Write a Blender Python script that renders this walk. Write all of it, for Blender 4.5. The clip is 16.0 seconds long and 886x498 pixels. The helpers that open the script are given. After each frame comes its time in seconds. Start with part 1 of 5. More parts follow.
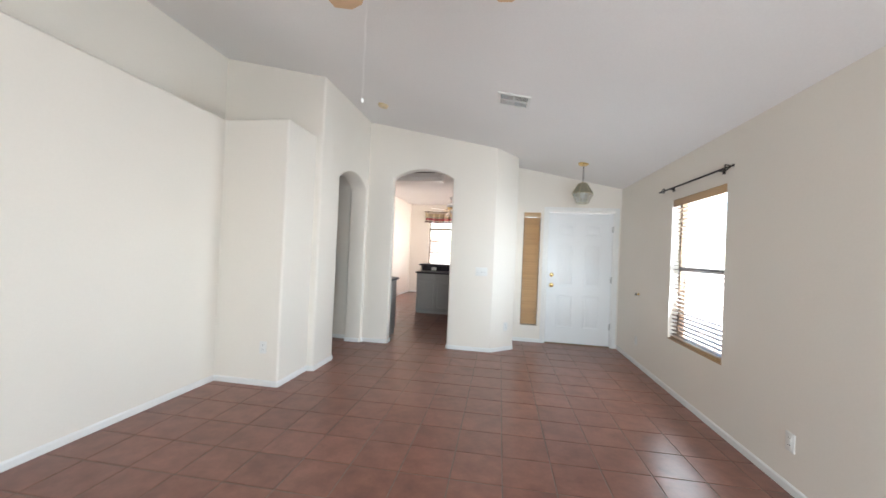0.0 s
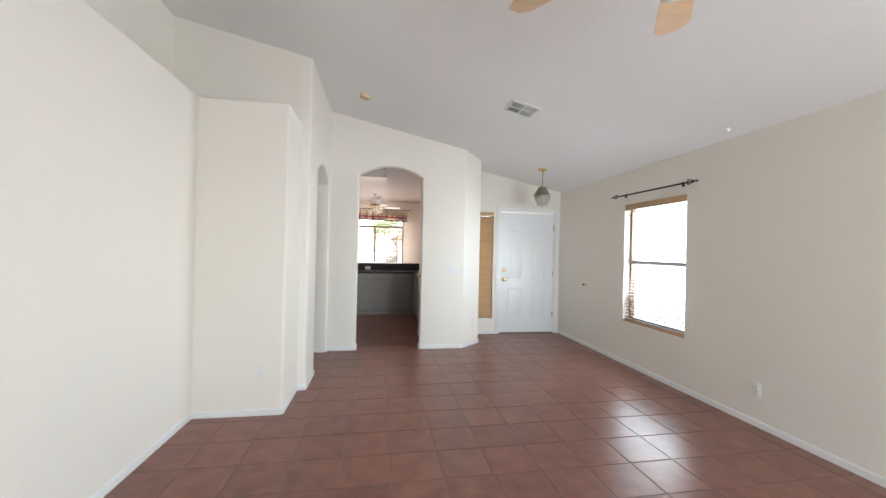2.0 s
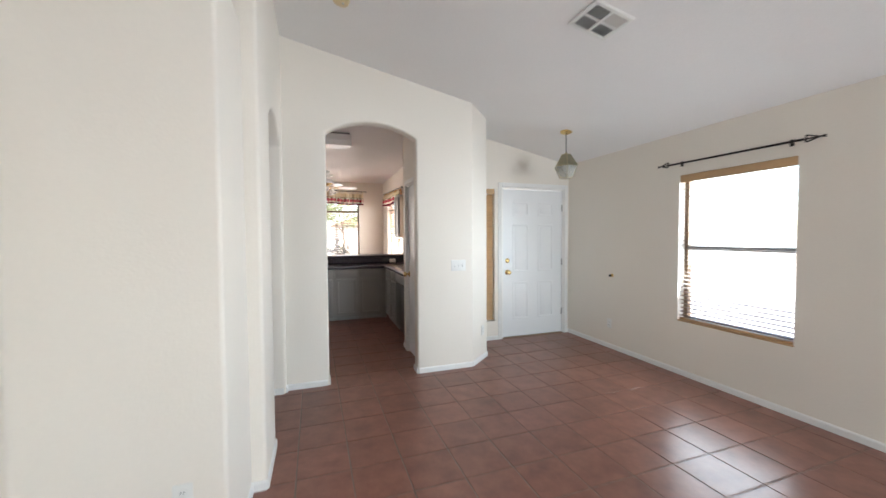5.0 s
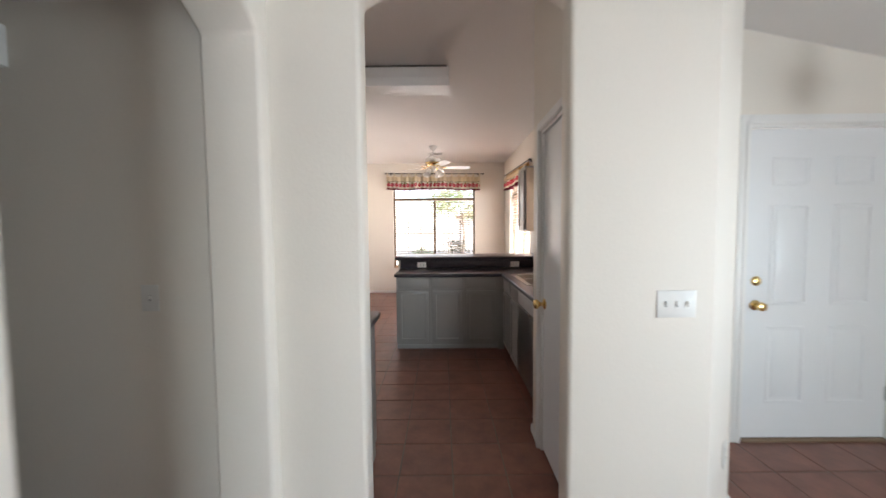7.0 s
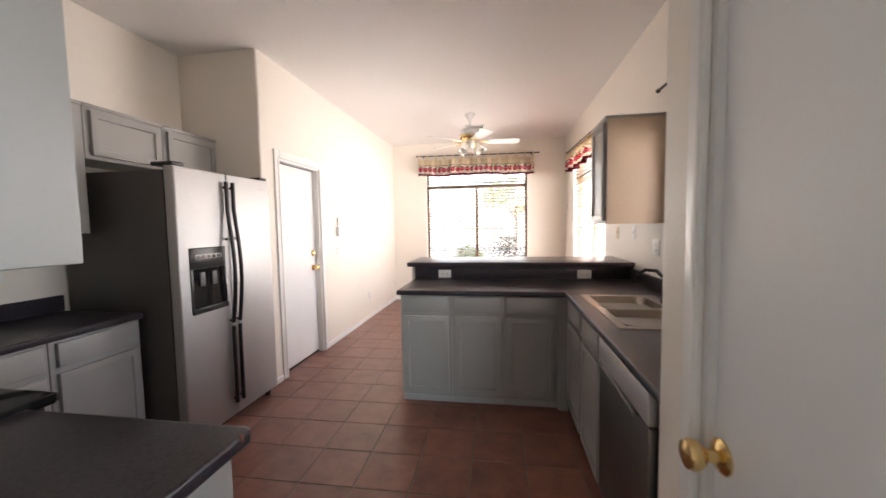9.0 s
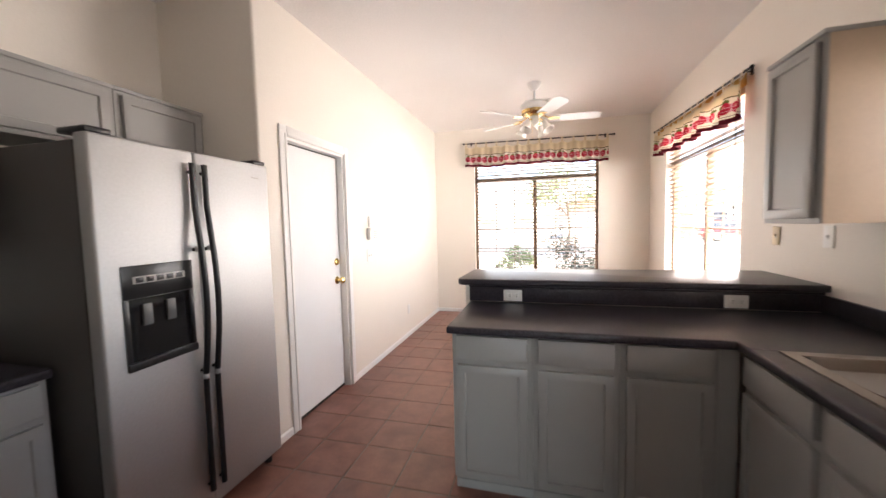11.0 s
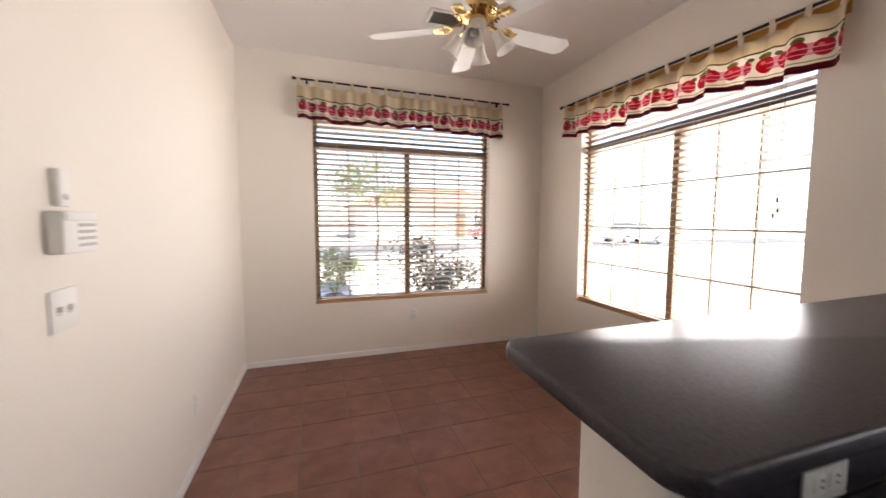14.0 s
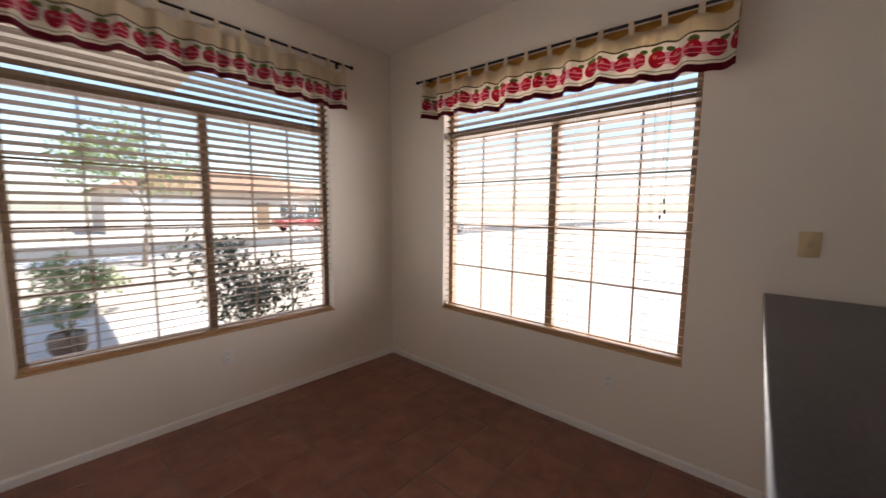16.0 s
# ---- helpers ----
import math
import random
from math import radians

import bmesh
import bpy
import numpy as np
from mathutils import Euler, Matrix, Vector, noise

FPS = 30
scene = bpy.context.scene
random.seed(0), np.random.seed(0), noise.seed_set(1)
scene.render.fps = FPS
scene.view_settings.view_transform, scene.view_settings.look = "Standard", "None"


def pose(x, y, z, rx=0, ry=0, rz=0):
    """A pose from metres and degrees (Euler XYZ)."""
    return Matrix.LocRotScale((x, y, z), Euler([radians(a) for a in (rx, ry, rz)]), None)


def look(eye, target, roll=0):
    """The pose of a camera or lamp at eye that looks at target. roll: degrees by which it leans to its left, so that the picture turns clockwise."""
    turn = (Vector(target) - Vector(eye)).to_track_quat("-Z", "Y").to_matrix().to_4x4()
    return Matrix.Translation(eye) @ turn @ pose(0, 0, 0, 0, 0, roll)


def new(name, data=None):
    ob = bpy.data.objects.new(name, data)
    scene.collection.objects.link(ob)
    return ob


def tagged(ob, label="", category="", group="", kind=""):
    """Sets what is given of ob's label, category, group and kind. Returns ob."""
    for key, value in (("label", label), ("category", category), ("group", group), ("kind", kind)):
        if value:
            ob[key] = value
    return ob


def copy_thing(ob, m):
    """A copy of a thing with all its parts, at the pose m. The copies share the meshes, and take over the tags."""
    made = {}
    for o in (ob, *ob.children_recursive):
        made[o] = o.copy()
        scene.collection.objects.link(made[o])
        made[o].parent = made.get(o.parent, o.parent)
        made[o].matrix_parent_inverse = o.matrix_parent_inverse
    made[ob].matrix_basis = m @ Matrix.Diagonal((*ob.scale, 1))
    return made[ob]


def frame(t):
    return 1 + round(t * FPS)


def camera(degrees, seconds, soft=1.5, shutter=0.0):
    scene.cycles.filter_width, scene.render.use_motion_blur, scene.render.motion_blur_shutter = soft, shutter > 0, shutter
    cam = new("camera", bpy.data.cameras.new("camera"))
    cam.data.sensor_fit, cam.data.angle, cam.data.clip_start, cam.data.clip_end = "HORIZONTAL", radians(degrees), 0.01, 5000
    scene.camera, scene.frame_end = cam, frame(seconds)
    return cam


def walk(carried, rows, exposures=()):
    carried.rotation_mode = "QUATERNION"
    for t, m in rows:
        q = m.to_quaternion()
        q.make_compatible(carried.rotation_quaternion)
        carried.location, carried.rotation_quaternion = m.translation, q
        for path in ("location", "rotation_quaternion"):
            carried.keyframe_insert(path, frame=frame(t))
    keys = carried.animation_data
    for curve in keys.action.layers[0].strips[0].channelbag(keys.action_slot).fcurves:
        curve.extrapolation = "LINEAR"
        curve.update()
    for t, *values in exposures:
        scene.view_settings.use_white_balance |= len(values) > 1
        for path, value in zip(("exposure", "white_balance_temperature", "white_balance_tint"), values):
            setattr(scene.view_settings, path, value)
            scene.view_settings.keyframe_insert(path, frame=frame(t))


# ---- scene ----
cam = camera(100.7, 16.0, shutter=0.5)
PATH = [
    (0, (1.486, -0.783, 1.357), (1.161, 1.19, 1.375), 2.5),
    (0.5, (1.151, -0.793, 1.398), (1.09, 1.206, 1.42), 1.9),
    (1, (0.807, -0.741, 1.399), (0.921, 1.256, 1.409), 1.8),
    (1.5, (0.486, -0.77, 1.387), (0.712, 1.217, 1.398), 1.5),
    (2, (0.188, -0.774, 1.378), (0.518, 1.199, 1.389), 1.3),
    (2.5, (-0.109, -0.689, 1.377), (0.331, 1.262, 1.379), 1.0),
    (3, (-0.306, -0.675, 1.346), (0.235, 1.25, 1.345), 1.0),
    (5.5, (-0.141, 1.252, 1.438), (0.504, 3.143, 1.349), -0.3),
    (6, (0.004, 1.775, 1.45), (0.382, 3.737, 1.354), -0.3),
    (6.5, (0.149, 2.308, 1.474), (0.305, 4.299, 1.364), -0.5),
    (7, (0.218, 2.812, 1.437), (0.202, 4.809, 1.328), -0.5),
    (7.5, (0.315, 3.3, 1.412), (0.196, 5.293, 1.293), -0.7),
    (8, (0.33, 3.708, 1.415), (0.152, 5.696, 1.292), -0.4),
    (8.5, (0.381, 4.126, 1.385), (0.14, 6.108, 1.271), -0.7),
    (9, (0.419, 4.342, 1.414), (0.103, 6.313, 1.283), -1.0),
    (9.5, (0.465, 4.501, 1.395), (-0.086, 6.419, 1.268), -1.4),
    (12, (-0.393, 6.084, 1.452), (-0.827, 8.031, 1.302), -0.9),
    (12.5, (-0.629, 6.497, 1.45), (-0.894, 8.473, 1.292), -0.8),
    (13, (-0.835, 6.8, 1.433), (-0.93, 8.792, 1.274), -0.6),
    (13.5, (-0.946, 7.078, 1.416), (-0.63, 9.046, 1.246), -0.0),
    (14, (-0.902, 7.356, 1.390), (-0.275, 9.248, 1.235), 0.2),
    (14.5, (-0.995, 7.632, 1.435), (-0.090, 9.407, 1.256), 0.2),
    (15, (-0.995, 7.785, 1.425), (0.095, 9.452, 1.247), 0.3),
    (15.5, (-0.928, 7.975, 1.388), (0.325, 9.525, 1.206), 0.3),
    (16, (-0.813, 8.258, 1.452), (0.653, 9.602, 1.244), 0.4),
]
EXPOSURES = [(0.0, 2.62), (6.0, 2.58), (7.5, 2.55), (8.0, 2.68), (9.0, 2.95), (12.0, 2.72), (13.5, 2.27), (14.5, 1.86), (16.0, 1.20)]
walk(cam, [(t, look(eye, target, roll)) for t, eye, target, roll in PATH], EXPOSURES)

# ---- world, sun and window light ----
world = bpy.data.worlds.new("world")
scene.world = world
world.use_nodes = True
sky = world.node_tree.nodes.new("ShaderNodeTexSky")
sky.sky_type, sky.sun_disc = "NISHITA", False
SUN_ELEVATION, SUN_FROM = radians(60), Vector((0.5, -0.86, 0)).normalized()
sky.sun_elevation = SUN_ELEVATION
sky.sun_rotation = math.atan2(SUN_FROM.x, SUN_FROM.y)
background = world.node_tree.nodes["Background"]
background.inputs["Strength"].default_value = 0.15
world.node_tree.links.new(sky.outputs[0], background.inputs["Color"])
sun = new("sun", bpy.data.lights.new("sun", "SUN"))
sun.data.energy, sun.data.angle, sun.data.color = 5.0, radians(0.53), (1.0, 0.95, 0.87)
sun_at = SUN_FROM * math.cos(SUN_ELEVATION) + Vector((0, 0, math.sin(SUN_ELEVATION)))
sun.matrix_world = look(sun_at * 40, (0, 0, 0))


def window_light(name, eye, target, w, h, power, color=(1.0, 0.97, 0.93)):
    lamp = new(name, bpy.data.lights.new(name, "AREA"))
    lamp.data.shape, lamp.data.size, lamp.data.size_y = "RECTANGLE", w, h
    lamp.data.energy, lamp.data.color = power, color
    lamp.matrix_world = look(eye, target)
    return lamp


# sky light in the openings: an added unseen one behind the start, and the windows
COOL, WARM = (0.75, 0.89, 1.0), (1.0, 0.88, 0.83)
window_light("patio_door_light", (2.3, -3.06, 1.05), (2.3, 0.0, 1.35), 1.75, 2.0, 23, COOL)
window_light("living_window_light", (3.405, 2.995, 1.28), (0.0, 2.995, 2.3), 0.95, 1.45, 13, COOL)
window_light("side_window_light", (1.69, 9.51, 1.51), (0.0, 9.51, 1.51), 1.79, 1.80, 27, (1.0, 0.90, 0.855))
window_light("sink_window_light", (1.69, 6.41, 1.60), (0.0, 6.41, 1.60), 1.20, 1.02, 3.5, WARM)
window_light("dining_window_light", (-0.042, 11.26, 1.50), (-0.042, 0.0, 1.50), 1.82, 1.82, 8, WARM)


# ---- materials ----
def material(name, color, rough=0.6, metal=0.0, vary=0.06, scale=3.0, grain=0.0, grain_scale=120.0, bump=0.0, bump_scale=200.0,
             spec=0.5, island=0.0, stretch=(1, 1, 1), coat=0.0, rough_vary=0.0, joined=False):
    m = bpy.data.materials.new(name)
    m.use_nodes = True
    nt = m.node_tree
    bsdf = nt.nodes["Principled BSDF"]
    bsdf.inputs["Roughness"].default_value = rough
    bsdf.inputs["Metallic"].default_value = metal
    bsdf.inputs["Specular IOR Level"].default_value = spec
    bsdf.inputs["Coat Weight"].default_value = coat
    coord = nt.nodes.new("ShaderNodeTexCoord")
    mapping = nt.nodes.new("ShaderNodeMapping")
    mapping.inputs["Scale"].default_value = stretch
    nt.links.new(coord.outputs["Object"], mapping.inputs["Vector"])
    if island:      # every piece takes its own patch of the pattern
        shift = nt.nodes.new("ShaderNodeVectorMath")
        shift.operation = "MULTIPLY"
        shift.inputs[1].default_value = (37.0, 91.0, 53.0)
        piece = nt.nodes.new("ShaderNodeNewGeometry" if joined else "ShaderNodeObjectInfo")
        own = piece.outputs["Random Per Island" if joined else "Random"]
        nt.links.new(own, shift.inputs[0])
        nt.links.new(shift.outputs[0], mapping.inputs["Location"])

    def noise_tex(s, detail=4.0):
        n = nt.nodes.new("ShaderNodeTexNoise")
        n.inputs["Scale"].default_value, n.inputs["Detail"].default_value = s, detail
        nt.links.new(mapping.outputs[0], n.inputs["Vector"])
        return n

    def ranged(src, lo, hi):
        r = nt.nodes.new("ShaderNodeMapRange")
        r.inputs["From Min"].default_value, r.inputs["From Max"].default_value = 0.2, 0.8
        r.inputs["To Min"].default_value, r.inputs["To Max"].default_value = lo, hi
        nt.links.new(src, r.inputs["Value"])
        return r.outputs[0]

    def times(a, b):
        n = nt.nodes.new("ShaderNodeMath")
        n.operation = "MULTIPLY"
        nt.links.new(a, n.inputs[0])
        nt.links.new(b, n.inputs[1])
        return n.outputs[0]

    big = noise_tex(scale, 2.0)
    value = ranged(big.outputs["Fac"], 1 - vary, 1 + vary)
    if grain:
        value = times(value, ranged(noise_tex(grain_scale, 2).outputs["Fac"], 1 - grain, 1 + grain))
    if island:
        r = nt.nodes.new("ShaderNodeMapRange")
        r.inputs["To Min"].default_value, r.inputs["To Max"].default_value = 1 - island, 1 + island
        nt.links.new(own, r.inputs["Value"])
        value = times(value, r.outputs[0])
    hsv = nt.nodes.new("ShaderNodeHueSaturation")
    hsv.inputs["Color"].default_value = (*color, 1)
    nt.links.new(value, hsv.inputs["Value"])
    nt.links.new(hsv.outputs[0], bsdf.inputs["Base Color"])
    if rough_vary:
        nt.links.new(ranged(noise_tex(scale * 2.3).outputs["Fac"], rough - rough_vary, rough + rough_vary), bsdf.inputs["Roughness"])
    if bump:
        b = nt.nodes.new("ShaderNodeBump")
        b.inputs["Strength"].default_value, b.inputs["Distance"].default_value = bump, 0.004
        nt.links.new(noise_tex(bump_scale, 3).outputs["Fac"], b.inputs["Height"])
        nt.links.new(b.outputs[0], bsdf.inputs["Normal"])
    return m


def glass_material(name, tint=(1, 1, 1)):
    """Thin pane: mostly clear, with a faint mirror gloss."""
    m = bpy.data.materials.new(name)
    m.use_nodes = True
    nt = m.node_tree
    out = nt.nodes["Material Output"]
    nt.nodes.remove(nt.nodes["Principled BSDF"])
    clear, gloss = nt.nodes.new("ShaderNodeBsdfTransparent"), nt.nodes.new("ShaderNodeBsdfGlossy")
    mix = nt.nodes.new("ShaderNodeMixShader")
    clear.inputs["Color"].default_value = (*tint, 1)
    gloss.inputs["Roughness"].default_value = 0.02
    mix.inputs[0].default_value = 0.05
    nt.links.new(clear.outputs[0], mix.inputs[1])
    nt.links.new(gloss.outputs[0], mix.inputs[2])
    nt.links.new(mix.outputs[0], out.inputs["Surface"])
    return m


WALL = material("cream_wall_paint", (0.81, 0.755, 0.68), 0.55, vary=0.025, scale=0.8, grain=0.012, grain_scale=60, bump=0.2, bump_scale=75)
CEILING = material("ceiling_paint", (0.84, 0.815, 0.80), 0.8, vary=0.025, scale=0.9, grain=0.02, grain_scale=80, bump=0.4, bump_scale=70)
TRIM = material("white_trim_paint", (0.82, 0.81, 0.79), 0.35, vary=0.02, scale=2, grain=0.01, bump=0.05, bump_scale=300)
DOOR_WHITE = material("white_door_paint", (0.80, 0.81, 0.82), 0.32, vary=0.02, scale=2, grain=0.01, bump=0.06, bump_scale=90, stretch=(1, 1, 0.15))
TILE, TILE_FIELD = (material(name, (0.226, 0.099, 0.071), 0.31, spec=0.42, vary=0.27, scale=8, grain=0.08, grain_scale=45, island=0.08, joined=joined)
                    for name, joined in (("terracotta_tile", False), ("terracotta_tile_field", True)))
GROUT = material("brown_grout", (0.185, 0.152, 0.128), 0.85, vary=0.2, scale=4, grain=0.2, grain_scale=150, bump=0.5)
CABINET = material("grey_cabinet_paint", (0.345, 0.338, 0.322), 0.38, vary=0.03, scale=3, grain=0.015, grain_scale=90, bump=0.05, bump_scale=120)
COUNTER = material("dark_laminate", (0.034, 0.029, 0.036), 0.31, vary=0.14, scale=9, grain=0.6, grain_scale=110, bump=0.02, bump_scale=120, spec=0.42)
CHIP = material("raw_particle_board", (0.15, 0.065, 0.038), 0.8, vary=0.15, scale=60, grain=0.2, grain_scale=300)
STEEL = material("brushed_steel", (0.52, 0.52, 0.52), 0.55, 1.0, vary=0.03, scale=2, grain=0.05, grain_scale=90, bump=0.05, bump_scale=150, stretch=(1, 14, 1))
SINK_STEEL = material("sink_steel", (0.36, 0.315, 0.275), 0.30, 1.0, vary=0.05, scale=5, grain=0.05, grain_scale=120)
FRIDGE_SIDE = material("dark_grey_enamel", (0.075, 0.07, 0.068), 0.42, vary=0.05, scale=3, grain=0.04, bump=0.2, bump_scale=320)
BLACK = material("black_plastic", (0.012, 0.012, 0.013), 0.28, vary=0.1, scale=6, grain=0.05)
BLACK_GLASS = material("black_glass", (0.008, 0.008, 0.009), 0.06, vary=0.05, scale=4)
RUBBER = material("dark_rubber", (0.02, 0.018, 0.017), 0.75, vary=0.1, scale=8)
BRASS = material("polished_brass", (0.78, 0.57, 0.25), 0.18, 1.0, vary=0.05, scale=8)
IRON = material("dark_iron", (0.022, 0.018, 0.017), 0.42, 0.6, vary=0.15, scale=20)
WHITE_PLASTIC = material("white_plastic", (0.78, 0.77, 0.74), 0.35, vary=0.02, scale=5)
ALMOND_PLASTIC = material("almond_plastic", (0.66, 0.52, 0.31), 0.4, vary=0.03, scale=5)
# near-black pieces that paint the shade inside slots and ducts
SLOT = material("slot_shade", (0.03, 0.028, 0.026), 0.6)
FAN_WHITE = material("white_enamel", (0.80, 0.80, 0.79), 0.3, vary=0.02, scale=3)
FAN_WOOD = material("pale_maple_blade", (0.66, 0.44, 0.26), 0.4, vary=0.08, scale=4, grain=0.06, grain_scale=40, stretch=(1, 8, 1))
OAK = material("oak_blind_wood", (0.50, 0.315, 0.16), 0.42, vary=0.08, scale=3, grain=0.10, grain_scale=60, stretch=(0.3, 6, 6), island=0.06)
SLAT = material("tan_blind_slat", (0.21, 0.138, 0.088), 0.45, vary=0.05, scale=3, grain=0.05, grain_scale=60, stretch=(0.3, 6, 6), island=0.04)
FRAME_TAN = material("tan_window_frame", (0.23, 0.15, 0.09), 0.45, vary=0.05, scale=6)
CORD = material("blind_cord", (0.5, 0.42, 0.34), 0.8)
CONCRETE = material("pale_concrete", (0.46, 0.44, 0.42), 0.85, vary=0.08, scale=1.5, grain=0.08, grain_scale=60, bump=0.3)
STUCCO = material("sand_stucco", (0.58, 0.52, 0.45), 0.9, vary=0.05, scale=2, grain=0.05, bump=0.5, bump_scale=90)
SHINGLE = material("clay_roof", (0.30, 0.17, 0.11), 0.8, vary=0.2, scale=6, grain=0.15)
GLASS = glass_material("window_glass")


# ---- mesh helpers ----
def box(bm, x0, y0, z0, x1, y1, z1, r=0.0, seg=2):
    """A box in bm, its edges rounded by r."""
    made = bmesh.ops.create_cube(bm, size=1.0, matrix=Matrix.Translation(((x0 + x1) / 2, (y0 + y1) / 2, (z0 + z1) / 2)) @ Matrix.Diagonal((abs(x1 - x0), abs(y1 - y0), abs(z1 - z0), 1)))
    if r:
        edges = {e for v in made["verts"] for e in v.link_edges}
        bmesh.ops.bevel(bm, geom=list(edges), offset=r, segments=seg, profile=0.5, affect="EDGES")
    return bm


def boxed(*a, **k):
    return box(bmesh.new(), *a, **k)


def prism(bm, pts, axis, a, b):
    """A flat outline drawn out along an axis from a to b. pts: the two other coordinates, in the axes' order."""
    place = {"x": lambda p, d: (d, p[0], p[1]), "y": lambda p, d: (p[0], d, p[1]), "z": lambda p, d: (p[0], p[1], d)}[axis]
    lo = [bm.verts.new(place(p, a)) for p in pts]
    hi = [bm.verts.new(place(p, b)) for p in pts]
    bm.faces.new(lo)
    bm.faces.new(hi)
    for i in range(len(pts)):
        j = (i + 1) % len(pts)
        bm.faces.new((lo[i], lo[j], hi[j], hi[i]))
    bmesh.ops.recalc_face_normals(bm, faces=bm.faces[:])
    return bm


def lathe(bm, profile, m=None, steps=20):
    """A turned body: (radius, height) pairs round z, then moved by m."""
    rings = []
    for r, z in profile:
        rings.append([bm.verts.new((r * math.cos(2 * math.pi * i / steps), r * math.sin(2 * math.pi * i / steps), z)) for i in range(steps)])
    for p, q in zip(rings, rings[1:]):
        for i in range(steps):
            bm.faces.new((p[i], p[(i + 1) % steps], q[(i + 1) % steps], q[i]))
    for ring in (rings[0], rings[-1]):
        bm.faces.new(ring)
    if m is not None:
        bmesh.ops.transform(bm, matrix=m, verts=[v for ring in rings for v in ring])
    bmesh.ops.recalc_face_normals(bm, faces=bm.faces[:])
    return bm


def tube(bm, pts, r, steps=8):
    """A round bar along points."""
    pts = [Vector(p) for p in pts]
    rings = []
    for i, p in enumerate(pts):
        d = (pts[min(i + 1, len(pts) - 1)] - pts[max(i - 1, 0)]).normalized()
        side = d.cross(Vector((0, 0, 1)) if abs(d.z) < 0.9 else Vector((1, 0, 0))).normalized()
        up = side.cross(d)
        rr = r[i] if isinstance(r, (list, tuple)) else r
        rings.append([bm.verts.new(p + rr * (math.cos(2 * math.pi * k / steps) * side + math.sin(2 * math.pi * k / steps) * up)) for k in range(steps)])
    for p, q in zip(rings, rings[1:]):
        for i in range(steps):
            bm.faces.new((p[i], p[(i + 1) % steps], q[(i + 1) % steps], q[i]))
    bm.faces.new(rings[0])
    bm.faces.new(rings[-1])
    bmesh.ops.recalc_face_normals(bm, faces=bm.faces[:])
    return bm


def mesh_of(name, bm, mat, smooth=False):
    me = bpy.data.meshes.new(name)
    bm.to_mesh(me)
    bm.free()
    me.materials.append(mat)
    if smooth:
        me.polygons.foreach_set("use_smooth", [True] * len(me.polygons))
        me.set_sharp_from_angle(angle=radians(40))
    return me


def part(name, bm, mat, parent, label="", smooth=True, at=None):
    ob = new(name, mesh_of(name, bm, mat, smooth))
    ob.parent = parent
    if at is not None:
        ob.matrix_basis = at
    return tagged(ob, label)


def thing(name, label, category, m=None, group="", kind=""):
    ob = new(name)
    ob.empty_display_size = 0.1
    if m is not None:
        ob.matrix_basis = m
    return tagged(ob, label, category, group, kind)


def structure(name, bm, mat, label, category, rounded=0.0, where=None, smooth=True):
    """A piece of the setting; rounded: bullnose radius of its sharp edges, where: a test of an edge's middle."""
    if rounded:
        sharp = [e for e in bm.edges if len(e.link_faces) == 2 and e.calc_face_angle() > radians(35) and (where is None or where((e.verts[0].co + e.verts[1].co) / 2))]
        bmesh.ops.bevel(bm, geom=sharp, offset=rounded, segments=3, profile=0.5, affect="EDGES")
    ob = new(name, mesh_of(name, bm, mat, smooth))
    return tagged(ob, label, category, kind="structure")


# ---- plan ----
RIGHT, FRONT, ARCH = 3.25, 5.212, 4.368      # living room: right wall, front wall, arch wall
LEFT, BACK = -1.28, -3.0
HALL = -0.515                                  # wall with the hall arch
D_LEFT, D_RIGHT, D_END = -1.60, 1.54, 11.105  # kitchen and dining
K_LEFT, K_CEIL = -2.34, 2.91
ARCH_BACK = 4.51


def living_ceiling(x):
    return 2.442 + 0.2086 * (RIGHT - x)


def arch_points(a0, a1, spring, rise, n=14):
    """The edge of a low arch from a0 to a1."""
    half, mid = (a1 - a0) / 2, (a0 + a1) / 2
    radius = (half * half + rise * rise) / (2 * rise)
    span = math.asin(half / radius)
    return [(mid + radius * math.sin(-span + 2 * span * i / n), spring + rise - radius + radius * math.cos(-span + 2 * span * i / n)) for i in range(n + 1)]


